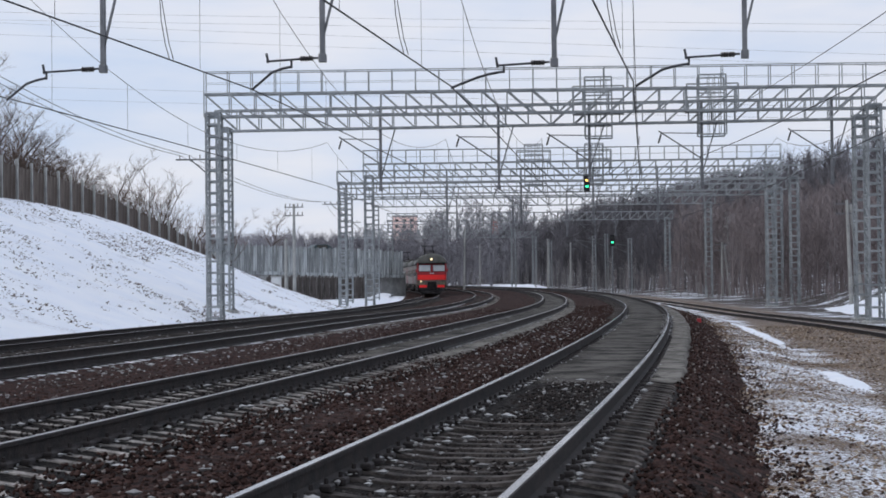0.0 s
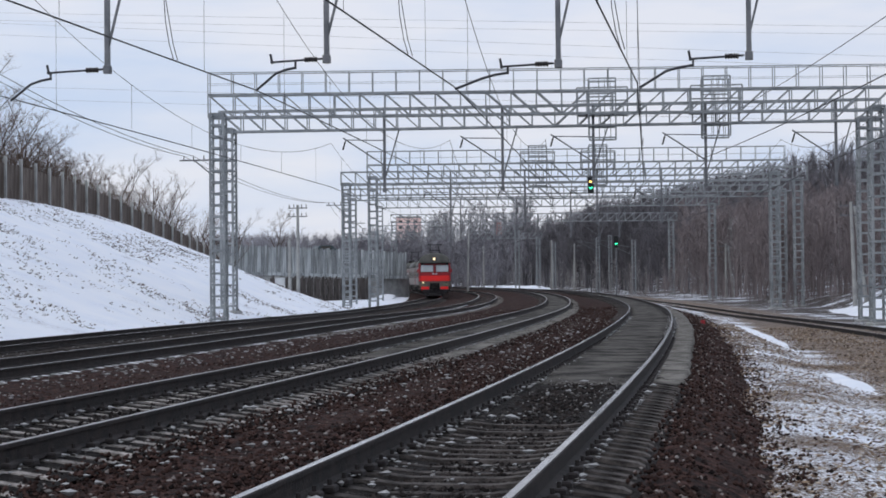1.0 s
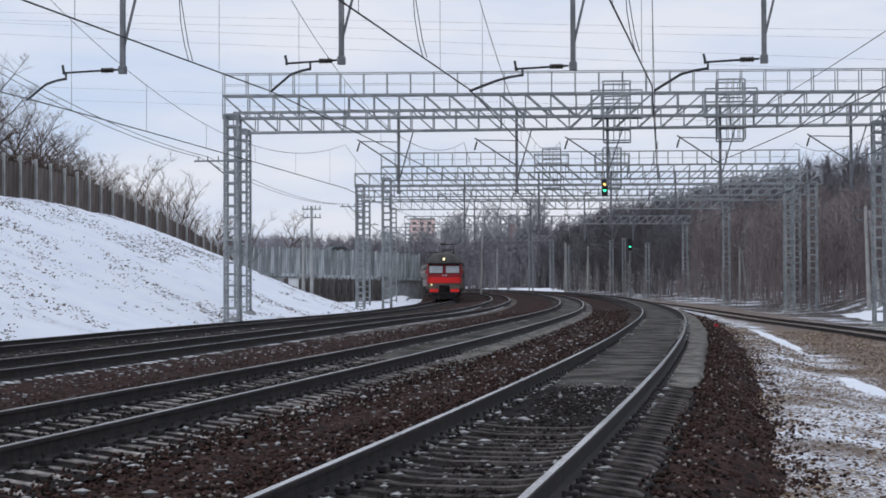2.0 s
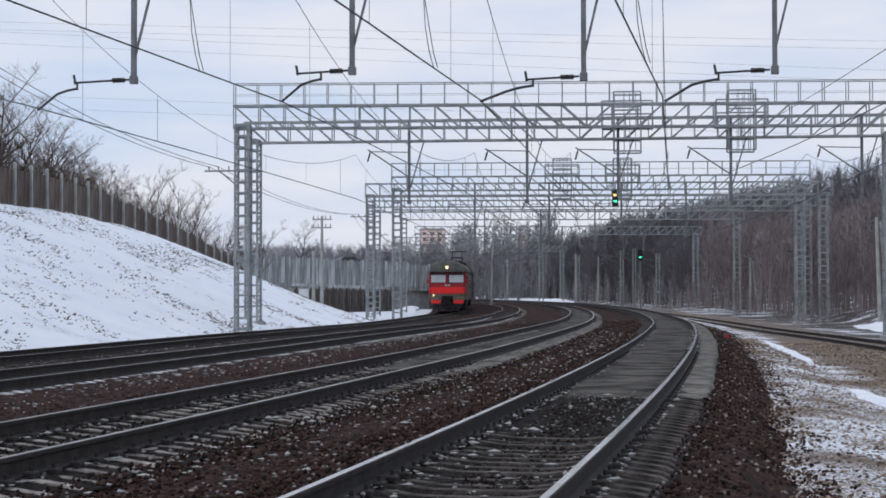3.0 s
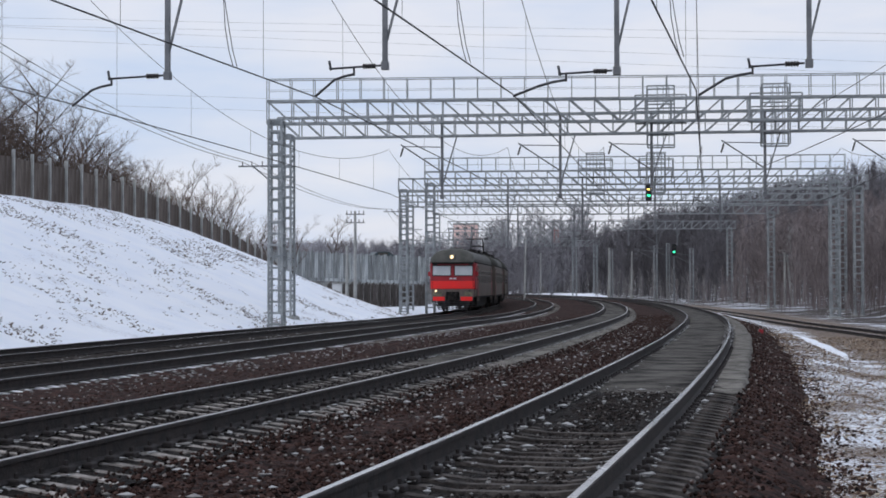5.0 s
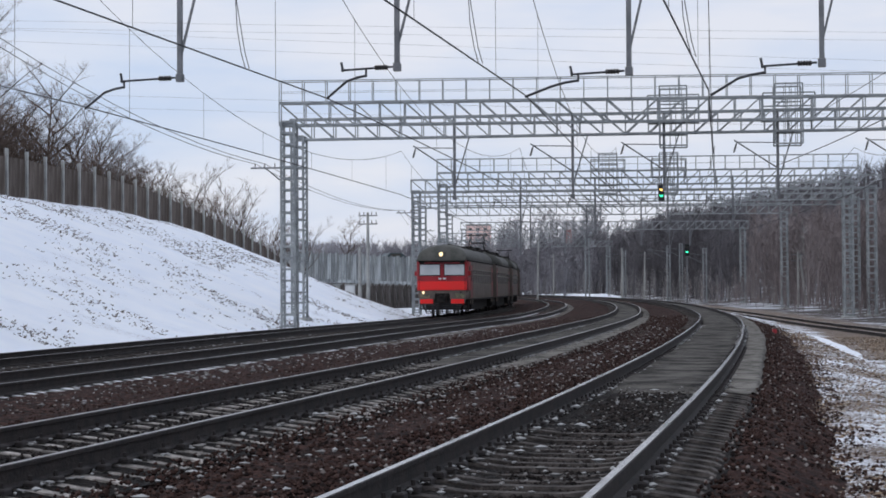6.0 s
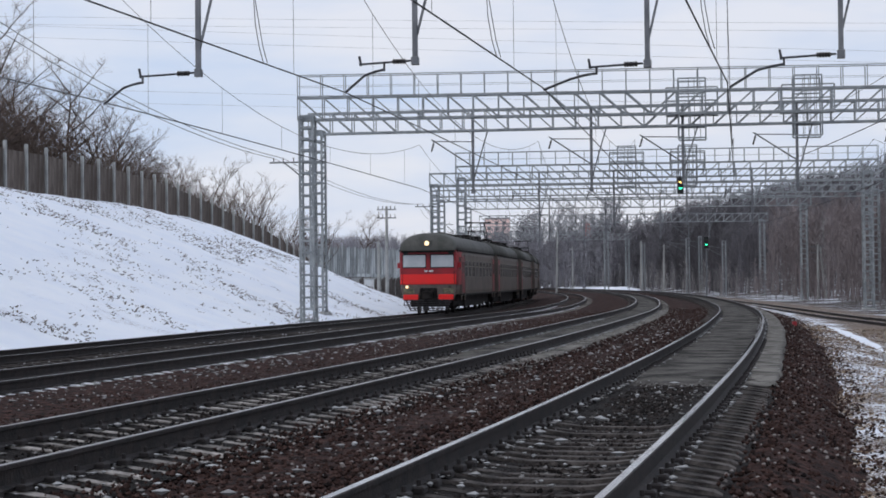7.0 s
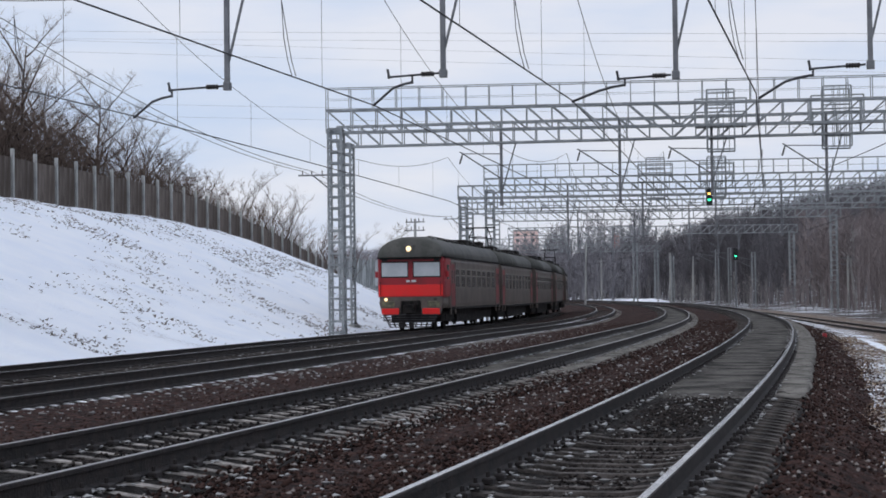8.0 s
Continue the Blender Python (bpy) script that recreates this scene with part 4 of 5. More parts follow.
def build_feeder():
    """Feeder wires on brackets outside the portal legs."""
    sup = ((-8.0, -21.6, 9.3), (44.5, -21.6, 9.3), (76.8, -21.3, 7.2), (132.5, -22.6, 7.6), (176, -24.3, 7.6), (222, -23.4, 7.6))
    for d in (0.0, 0.45):
        sh = Shape()
        for (s0, o0, z0), (s1, o1, z1) in zip(sup, sup[1:]):
            pts = []
            for i in range(11):
                k = i / 10
                q = T(s0, o0 + d, z0).lerp(T(s1, o1 + d, z1), k)
                q.z -= 4 * k * (1 - k) * 0.6
                pts.append(q)
            sh.chain(pts, 0.028, 0, 4)
        single("feeder_wire", sh, M_WIRE, "thin dark feeder wire on pole brackets", "wire", "feeder wires")
    for s, o, z in sup[2:]:
        b = thing("feeder_bracket", "steel bracket with pin insulators on a portal leg", "bracket", Matrix.Translation(T(s, o, z - 0.2)) @ pose(0, 0, 0, 0, 0, heading(s)), group="feeder brackets")
        arm = Shape()
        arm.bar((-0.2, 0, 0), (1.35, 0, 0), 0.07)
        arm.bar((0.5, 0, 0), (1.4, 0, -0.75), 0.06)
        part("arm", arm, M_POST, b)
        for x in (0.0, 0.45, 0.95):
            pin = Shape()
            pin.bar((x, 0, 0), (x, 0, 0.22), 0.05, None, 0, 6)
            part("pin_insulator", pin, M_INSUL, b)


build_feeder()
for p0, p1, w in (((10.5, 20, 6.4), (12.4, 81.5, 7.0), 0.036), ((10.4, 20, 7.9), (14.0, 83, 9.3), 0.026)):
    sh = Shape()
    sh.chain([Vector(p0).lerp(Vector(p1), k / 12) - Vector((0, 0, 0.25 * 4 * k / 12 * (1 - k / 12))) for k in range(13)], w, 0, 5)
    single("anchor_wire", sh, M_WIRE, "taut dark wire anchored to a drop post", "wire", "anchor wires")
def build_power_line():
    line = thing("power_line", "high-voltage line of thin wires between lattice pylons", "power line", Matrix.Translation((0, 260, 0)))
    for x0, z0, x1, z1, y in ((-112, 43.6, 152, 31.5, 0), (-112, 41.8, 152, 29.8, 0), (-112, 44.6, 152, 38.2, 2), (-112, 43.4, 152, 37.0, 2), (-112, 33.2, 152, 24.0, -2), (-112, 31.3, 152, 22.2, -2)):
        sh = Shape()
        sh.chain([Vector((x0 + (x1 - x0) * k / 16, y, z0 + (z1 - z0) * k / 16 - 2.0 * (k / 16) * (1 - k / 16))) for k in range(17)], 0.04, 0, 3)
        part("wire", sh, M_HV, line)
    for x, top in ((-112, 46.0), (152, 40.0)):
        sh = Shape()
        for sx in (-1, 1):
            for sy in (-1, 1):
                sh.bar((x + 2.5 * sx, 2.5 * sy, -3), (x + 0.4 * sx, 0.4 * sy, top), 0.25)
        for k in range(12):
            za, zb = top * k / 12, top * (k + 1) / 12
            wa, wb = 2.5 - 2.1 * k / 12, 2.5 - 2.1 * (k + 1) / 12
            for sy in (-1, 1):
                sh.bar((x - wa, sy * wa, za), (x + wb, sy * wb, zb), 0.12)
                sh.bar((x + wa, sy * wa, za), (x - wb, sy * wb, zb), 0.12)
        part("pylon", sh, M_GALV, line)


build_power_line()


# ---- signals ----
def signal_head(parent, m, lit):
    h = Shape()
    h.box(-0.22, 0.22, -0.06, 0.10, -0.58, 0.58, 0, 0.03)
    head = part("signal_head", h, M_BLACK, parent, "black signal backplate", m)
    for z, mat in ((0.3, M_YELLOW if lit[0] else M_GLASS), (-0.15, M_GREEN if lit[1] else M_GLASS)):
        hood = Shape()
        for i in range(7):
            a0, a1 = math.pi * i / 7, math.pi * (i + 1) / 7
            p0, p1 = (0.15 * math.cos(a0), 0.15 * math.sin(a0)), (0.15 * math.cos(a1), 0.15 * math.sin(a1))
            hood.bar((p0[0], -0.18, z + p0[1]), (p1[0], -0.18, z + p1[1]), 0.02, 0.24)
        part("hood", hood, M_BLACK, head)
        ln = Shape()
        ln.disc((0, -0.08, z), 0.125, (0, 1, 0), 0.05, 0, 16)
        part("lens", ln, mat, head, "glowing lens")


hung = thing("hanging_signal", "black hanging railway signal showing yellow above green", "railway signal", Matrix.Translation(T(123.7, -2.35, 8.25)) @ pose(0, 0, 0, 0, 0, heading(123.7)))
signal_head(hung, pose(0, 0, 0), (True, True))
rod = Shape()
rod.bar((0, 0.02, 0.5), (0, 0.02, 1.2), 0.07)
rod.bar((-0.3, 0.02, 0.6), (0.3, 0.02, 0.6), 0.05)
part("hanger", rod, M_DARKSTEEL, hung)
mast_signal = thing("mast_signal", "railway signal on a slim mast showing green", "railway signal", Matrix.Translation(T(170, 2.5, -0.85)) @ pose(0, 0, 0, 0, 0, heading(170)))
pole = Shape()
pole.bar((0, 0.1, 0), (0, 0.1, 6.2), 0.16, None, 0, 10)
part("mast", pole, M_POST, mast_signal)
signal_head(mast_signal, pose(0, 0, 5.95), (False, True))


# ---- fences beside the bank ----
def fence_at(k):
    """A point of the fence line along the top of the bank; k counts the posts."""
    s = 62 + 3.05 * k
    return T(s, -38.6 + 2.0 * ease((s - 118) / 45), 0), s


def top_fence():
    f = thing("panel_fence", "brown panel fence with pale concrete posts on the snowy bank", "fence")
    post = Shape()
    post.box(-0.09, 0.09, -0.09, 0.09, -1.0, 2.65, 0, 0.02)
    post_me = post.mesh("post", M_CONC)
    n = 36
    for k in range(n):
        p, s = fence_at(k)
        q, _ = fence_at(k + 1)
        z = ground_z(s, along(p.x, p.y)[1]) + 0.1
        z2 = ground_z(s + 3.05, along(q.x, q.y)[1]) + 0.1
        part("post", post_me, None, f, m=Matrix.Translation((p.x, p.y, z)) @ pose(0, 0, 0, 0, 0, heading(s)))
        d = Vector((q.x - p.x, q.y - p.y, 0))
        sh = Shape()
        L = d.length
        a = math.atan2(d.y, d.x)
        sl = (z2 - z)
        front, back = [], []
        nb = 16
        for i in range(nb + 1):
            x = 0.1 + (L - 0.2) * i / nb
            y0 = 0.0 if (i // 2) % 2 else 0.05
            front.append((x, y0, sl * x / L))
            back.append((x, y0 + 0.03, sl * x / L))
        outline = front + back[::-1]
        sh.loft([[(x, y, z3 + dz) for x, y, z3 in outline] for dz in (-0.6, 2.2)])
        part("panel", sh, M_PANEL, f, m=Matrix.Translation((p.x, p.y, z)) @ pose(0, 0, 0, 0, 0, math.degrees(a)))


top_fence()


def run_of(name, label, category, a, b, z0, z1, pitch, pieces, mat):
    """A straight run of bays; pieces are (name, x0, x1, y0, y1, z0, z1) of one bay."""
    f = thing(name, label, category)
    d = Vector((b[0] - a[0], b[1] - a[1], 0))
    n = int(d.length / pitch)
    ang = math.degrees(math.atan2(d.y, d.x))
    meshes = []
    for q in pieces:
        sh = Shape()
        sh.box(*q[1:], 0, 0.008)
        meshes.append((q[0], sh.mesh(q[0], mat)))
    for i in range(n):
        k = i / n
        m = Matrix.Translation((a[0] + d.x * k, a[1] + d.y * k, z0 + (z1 - z0) * k)) @ pose(0, 0, 0, 0, 0, ang)
        for nm, me in meshes:
            part(nm, me, None, f, m=m @ pose(0, 0, 0.05 * noise.noise(Vector((i * 1.7, len(nm), 0)))))


BARRIER_BAY = [("post", 0.0, 0.12, -0.09, 0.09, 0.0, 3.2), ("kerb", 0.0, 2.0, -0.12, 0.12, -0.25, 0.1)] + [("sheet", 0.13 + k * 0.31, 0.385 + k * 0.31, -0.06 if k % 2 else 0.0, 0.03, 0.1, 2.95 + 0.08 * (k % 3)) for k in range(6)]
PALING_BAY = [("pale", k * 0.3, k * 0.3 + 0.2, -0.05, 0.03, -0.2, 2.55 + 0.12 * ((k * 7) % 3)) for k in range(5)] + [("rail", 0.0, 1.5, 0.03, 0.09, 1.9, 2.05), ("rail", 0.0, 1.5, 0.03, 0.09, 0.5, 0.65)]
run_of("noise_barrier", "pale grey sheet barrier along an elevated road", "barrier", (-25.5, 186), (-5.0, 212), 2.35, 1.6, 2.0, BARRIER_BAY, M_BARRIER)
run_of("timber_fence", "dark weathered timber paling fence", "fence", (-17.5, 168), (-8.5, 190), -0.95, -1.15, 1.5, PALING_BAY, M_TIMBER)
ledge = Shape()
ledge.box(0, 33, -0.35, 0.25, -0.05, 0.12, 0, 0.02)
single("kerb_ledge", ledge, M_WHITE, "snow-lined pale ledge below the barrier", "ledge", kind="structure", m=Matrix.Translation((-25.5, 186, 2.0)) @ pose(0, 0.65, 0, 0, 0, 51.7))
deck = Shape()
deck.box(0, 34, 0.3, 9.0, -3.3, -0.3, 0, 0.1)
single("retaining_wall", deck, M_CONC, "concrete edge of the elevated road", "wall", kind="structure", m=Matrix.Translation((-25.5, 186, 2.2)) @ pose(0, 0, 0, 0, 0, 51.7))


def build_car(m):
    car = thing("parked_car", "dark green hatchback behind the road barrier", "car", m)
    body = Shape()
    ring = [(-2.0, 0.35), (-2.05, 0.75), (-1.15, 0.92), (-0.6, 1.42), (0.95, 1.45), (1.6, 0.98), (2.05, 0.88), (2.05, 0.35)]
    body.loft([[(x, y, z) for x, z in ring] for y in (-0.82, -0.75, 0.75, 0.82)])
    part("body", body, M_CAR, car)
    for x in (-1.25, 1.3):
        for y in (-0.8, 0.8):
            w = Shape()
            w.disc((x, y, 0.32), 0.32, (0, 1, 0), 0.2)
            part("wheel", w, M_BLACK, car)
    g = Shape()
    g.box(-0.55, 0.9, -0.84, 0.84, 0.98, 1.36, 0, 0.05)
    part("window", g, M_GLASS, car)


build_car(Matrix.Translation((-15.2, 206, 4.1)) @ pose(0, 0, 0, 0, 0, 30))


# ---- poles, cabinet ----
def build_pole(x, y, z, height, lean, label, arms=True, twin=False):
    p = thing("utility_pole", label, "pole", Matrix.Translation((x, y, z)), group="poles")
    post = Shape()
    post.bar((0, 0, -0.5), (lean, 0, height), 0.32, None, 0, 10, 0.62)
    part("post", post, M_CONC, p)
    if twin:
        brace = Shape()
        brace.bar((0.9, 0.3, -0.5), (lean + 0.25, 0.05, height - 0.3), 0.3, None, 0, 10, 0.7)
        part("brace_post", brace, M_CONC, p)
    if arms:
        for z2 in (height - 0.25, height - 0.9):
            a = Shape()
            a.bar((lean - 0.75, 0, z2), (lean + 0.75, 0, z2), 0.08)
            part("crossarm", a, M_POST, p)
            for dx in (-0.65, -0.3, 0.3, 0.65):
                i = Shape()
                i.bar((lean + dx, 0, z2), (lean + dx, 0, z2 + 0.28), 0.07, None, 0, 6)
                part("pin_insulator", i, M_INSUL, p)
    return p


build_pole(-11.5, 131, -0.75, 7.9, 0.0, "pale concrete pole with crossarms and small insulators", True)
build_pole(-12.2, 131.6, -0.7, 5.2, 0.0, "short grey concrete pole beside a taller one", False)
build_pole(27.2, 113, -1.0, 7.2, -0.25, "pale concrete pole pair by the woods", True, True)
build_pole(30.6, 186, -0.7, 5.6, 0.0, "weathered twin concrete poles by the woods", True, True)
build_pole(2.9, 238, -0.8, 9.2, 0.2, "white slender concrete pole beside the curve", False)
build_pole(14.6, 236, -0.8, 7.4, 0.0, "white concrete pole with a box", False)
build_pole(18.2, 243, -0.8, 7.0, 0.1, "grey concrete pole by the woods", True)
build_pole(6.5, 300, -0.8, 8.0, 0.0, "distant pale pole beside the curve", True)
build_pole(34.8, 260, -0.5, 8.0, 0.0, "distant pale pole beside the woods", True)

cabinet = thing("relay_cabinet", "white trackside relay cabinet on the snow", "cabinet", Matrix.Translation((-13.4, 136, ground_z(*along(-13.4, 136)) - 0.05)))
cb = Shape()
cb.box(-0.38, 0.38, -0.3, 0.3, 0.15, 1.5, 0, 0.03)
part("body", cb, M_WHITE, cabinet)
cr = Shape()
cr.box(-0.44, 0.44, -0.36, 0.36, 1.5, 1.6, 0, 0.03)
part("lid", cr, M_CONC, cabinet)
cl = Shape()
cl.box(-0.42, 0.42, -0.34, 0.34, -0.3, 0.15)
part("plinth", cl, M_CONC, cabinet)

marker = thing("marker_post", "short dark marker post beside the ditch", "marker post", Matrix.Translation((8.8, 58.5, -0.85)))
mk = Shape()
mk.box(-0.06, 0.06, -0.06, 0.06, 0, 0.62, 0, 0.01)
part("post", mk, M_DARKSTEEL, marker)
mk = Shape()
mk.box(-0.07, 0.07, -0.07, 0.07, 0.5, 0.64, 0, 0.01)
part("cap", mk, M_RED, marker)


# ---- trees ----
def branch(sh, tw, p, d, length, r, level, rnd, spread, kids, twigs):
    """A slim limb of bent pieces that carries finer limbs and ends in thin twigs."""
    n = (5, 4, 3, 2)[level]
    pts = [p.copy()]
    for i in range(n):
        d = (d + Vector((rnd.uniform(-1, 1), rnd.uniform(-1, 1), rnd.uniform(-0.35, 0.55))) * (0.10 + 0.07 * level)).normalized()
        pts.append(pts[-1] + d * length / n)
    for i in range(n):
        k0, k1 = 1 - 0.8 * i / n, 1 - 0.8 * (i + 1) / n
        sh.bar(pts[i], pts[i + 1], 2 * r * k0, None, 0, (6, 4, 3, 3)[level], k1 / k0)

    def at(k):
        i = min(int(k * n), n - 1)
        return pts[i].lerp(pts[i + 1], k * n - i)

    if level < 3:
        for j in range(kids[level]):
            k = 0.22 + 0.76 * (j + rnd.uniform(0, 0.8)) / kids[level]
            a = j * 2.4 + rnd.uniform(-0.6, 0.6)
            side = Vector((math.cos(a), math.sin(a), rnd.uniform(-0.1, 0.35)))
            branch(sh, tw, at(k), (d * 0.62 + side * spread).normalized(), length * rnd.uniform(0.40, 0.62) * (1.12 - 0.55 * k), max(r * 0.46 * (1.1 - 0.5 * k), 0.006), level + 1, rnd, spread, kids, twigs)
    if level >= 2:
        for j in range(twigs):
            q = at(rnd.uniform(0.1, 1.0))
            nd = (d * 0.8 + Vector((rnd.uniform(-1, 1), rnd.uniform(-1, 1), rnd.uniform(-0.5, 0.9)))).normalized()
            tip = q + nd * rnd.uniform(0.35, 1.05) * (0.5 + 0.10 * length)
            o = Vector((rnd.uniform(-1, 1), rnd.uniform(-1, 1), rnd.uniform(-0.3, 0.3))).normalized() * 0.0075
            tw.add([q - o, q + o, tip], [(0, 1, 2)])


def tree_meshes(seed, height, spread, stems, kids, twigs):
    rnd = random.Random(seed)
    sh, tw = Shape(), Shape()
    for i in range(stems):
        a = 6.28 * i / stems + rnd.uniform(-0.5, 0.5)
        lean = 0.10 if stems == 1 else 0.38
        d = Vector((math.cos(a) * lean, math.sin(a) * lean, 1)).normalized()
        branch(sh, tw, Vector((0.3 * min(i, 1) * math.cos(a), 0.3 * min(i, 1) * math.sin(a), -0.3)), d, height * rnd.uniform(0.8, 1.0) * 0.84, 0.0125 * height if stems == 1 else 0.0085 * height, 0, rnd, spread, kids, twigs)
    return sh.mesh("trunk", M_BARK), tw.mesh("crown", M_TWIG)


def plant(name, meshes, x, y, turn, scale, label, group):
    s, o = along(x, y)
    t = thing(name, label, "tree" if "tree" in name or "sapling" in name else "bush", Matrix.Translation((x, y, ground_z(s, o) - 0.1)) @ pose(0, 0, 0, 0, 0, turn) @ Matrix.Scale(scale, 4), group)
    part("trunk", meshes[0], None, t)
    part("crown", meshes[1], None, t)


TREES = [tree_meshes(11 + i, 12.0, 0.78, 1, (9, 6, 4), 9) for i in range(3)] + [tree_meshes(31 + i, 8.0, 0.66, 4, (6, 4, 3), 8) for i in range(3)]
SAPLING = tree_meshes(51, 6.0, 0.42, 3, (5, 3, 2), 6)
rnd = random.Random(5)
for k in range(118):
    s = 87 + k * 0.60 + rnd.uniform(-1.5, 1.5)
    depth = rnd.uniform(0, 10)
    p = T(s, -40.6 - depth)
    # the thicket's top is highest at its near end and falls away along the fence
    crest = lerp(s - 1.4 * depth, ((80, 16.5), (94, 16.6), (102, 15.6), (110, 14.4), (118, 13.6), (126, 12.8), (134, 11.2), (142, 9.6), (160, 8.8)))
    tall = crest - ground_z(s, -40.6 - depth)
    if k % 3 == 0 and s < 130:
        plant("bare_tree", TREES[(k // 3) % 3], p.x, p.y, rnd.uniform(0, 360), tall / 10.2 * rnd.uniform(0.86, 1.06), "leafless dark-limbed tree behind the panel fence", "trees on the bank")
    else:
        plant("bare_bush", TREES[3 + k % 3], p.x, p.y, rnd.uniform(0, 360), tall / 6.9 * rnd.uniform(0.5, 0.86), "leafless thicket bush behind the panel fence", "bushes on the bank")
for k in range(34):
    s = 130 + k * 1.9 + rnd.uniform(-2, 2)
    p = T(s, -39.5 - rnd.uniform(0, 8))
    plant("bare_sapling", SAPLING, p.x, p.y, rnd.uniform(0, 360), lerp(s, ((130, 1.25), (150, 1.5), (190, 1.6))) * rnd.uniform(0.6, 1.1), "slender leafless saplings behind the panel fence", "saplings on the bank")
plant("bare_tree", TREES[1], -22.5, 215, 40, 1.0, "leafless spreading tree beyond the road", "trees by the road")
plant("bare_tree", TREES[2], -27.5, 222, 140, 0.85, "leafless spreading tree beyond the road", "trees by the road")


def wood_variant(seed):
    """One slim bare forest tree, height 1, with upswept branches and a fine spray of twigs, as plain vertex and face lists."""
    r = random.Random(seed)
    sh = Shape()
    p, d = Vector((0, 0, -0.03)), Vector((r.uniform(-0.05, 0.05), r.uniform(-0.05, 0.05), 1)).normalized()
    pts = [p]
    for i in range(4):
        d = (d + Vector((r.uniform(-1, 1), r.uniform(-1, 1), 0)) * 0.05).normalized()
        pts.append(pts[-1] + d * 0.22)
    for i in range(4):
        sh.bar(pts[i], pts[i + 1], 0.012 * (1 - i / 5), None, 0, 4, 0.85)
    low = r.uniform(0.12, 0.38)
    for j in range(26):
        k = low + (0.99 - low) * (j + r.random()) / 26
        i = min(int(k * 4), 3)
        at = pts[i].lerp(pts[i + 1], k * 4 - i)
        a = r.uniform(0, 6.283)
        nd = Vector((math.cos(a), math.sin(a), r.uniform(0.7, 2.0))).normalized()
        end = at + nd * r.uniform(0.10, 0.24) * (1.1 - 0.55 * k)
        w = Vector((-math.sin(a), math.cos(a), 0)) * 0.0032
        sh.add([at - w, at + w, end], [(0, 1, 2)])
        for q in range(22):
            b0 = at.lerp(end, r.uniform(0.1, 1.0))
            e = b0 + (nd * 0.7 + Vector((r.uniform(-1, 1), r.uniform(-1, 1), r.uniform(-0.3, 1)))).normalized() * r.uniform(0.035, 0.10)
            w = Vector((r.uniform(-1, 1), r.uniform(-1, 1), r.uniform(-0.6, 0.6))) * 0.0017
            sh.add([b0 - w, b0 + w, e], [(0, 1, 2)])
    return np.array(sh.v), sh.f


def build_woods(name, places, mat, label):
    vs, fs, base = [], [], 0
    variants = [wood_variant(100 + i) for i in range(7)]
    for i, (x, y, z, h, w, turn) in enumerate(places):
        v, f = variants[i % 7]
        c, sn = math.cos(turn), math.sin(turn)
        q = np.stack([(v[:, 0] * c - v[:, 1] * sn) * w + x, (v[:, 0] * sn + v[:, 1] * c) * w + y, v[:, 2] * h + z], 1)
        vs.append(q)
        fs += [tuple(k + base for k in face) for face in f]
        base += len(v)
    me = bpy.data.meshes.new(name)
    me.from_pydata(np.concatenate(vs).tolist(), [], fs)
    me.materials.append(mat)
    tagged(new(name, me), label, "woods", kind="stuff")


rnd = random.Random(9)
places, pale, far, mid = [], [], [], []
while len(places) + len(pale) + len(mid) < 2500:
    s = 62 + 400 * rnd.random() ** 0.9
    edge = d_off(s) + lerp(s, ((62, 10), (95, 10), (140, 11), (240, 14), (420, 20)))
    o = edge + 80 * rnd.random() ** 1.6
    h = lerp(s, ((70, 6.0), (100, 7.3), (130, 8.6), (160, 10.0), (200, 11.8), (250, 15.0), (300, 16.5), (340, 15.5), (450, 12.5))) * rnd.uniform(0.72, 1.1)
    n = len(places) + len(pale) + len(mid)
    if n % 4 == 0:
        o, h = d_off(s) + 6.0 + 14 * rnd.random(), h * rnd.uniform(0.15, 0.4)
    p = T(s, o)
    if p.x > 0.40 * p.y:
        continue
    # beyond 240 m trees take the haze-coloured wood; pale trunks are denser there too
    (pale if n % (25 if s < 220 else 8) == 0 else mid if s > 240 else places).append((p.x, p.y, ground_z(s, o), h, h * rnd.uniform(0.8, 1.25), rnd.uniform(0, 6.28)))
for i in range(800):
    y = rnd.uniform(330, 560)
    x = rnd.uniform(-0.17, 0.05) * y
    s, o = along(x, y)
    far.append((x, y, ground_z(s, o), rnd.uniform(0.027, 0.036) * y, 15 * rnd.uniform(0.9, 1.6), rnd.uniform(0, 6.28)))
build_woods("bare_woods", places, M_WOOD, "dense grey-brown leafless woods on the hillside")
build_woods("bare_woods", mid, M_HAZEMID, "leafless woods beyond the curve, greyed with painted haze")
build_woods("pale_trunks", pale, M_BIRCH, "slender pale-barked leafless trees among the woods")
build_woods("distant_woods", far, M_HAZEWOOD, "distant leafless treeline, greyed with painted haze")


# ---- distant buildings and mast ----
def build_block(x, y, w, d, h, label):
    b = thing("apartment_block", label, "building", Matrix.Translation((x, y, 2)))
    wall = Shape()
    wall.box(-w / 2, w / 2, -d / 2, d / 2, -6, h, 0, 0.2)
    part("wall", wall, M_FACADE, b)
    roof = Shape()
    roof.box(-w / 2 - 0.3, w / 2 + 0.3, -d / 2 - 0.3, d / 2 + 0.3, h, h + 0.8, 0, 0.1)
    part("roof", roof, M_CONC, b)
    pane = Shape()
    pane.box(-0.9, 0.9, -0.1, 0.1, -0.7, 0.7, 0, 0.05)
    me = pane.mesh("window", M_GLASS)
    for r in range(3):
        for c in range(int(w / 4)):
            part("window", me, None, b, m=pose(-w / 2 + 2.2 + 4 * c, -d / 2, h - 2 - r * 3))


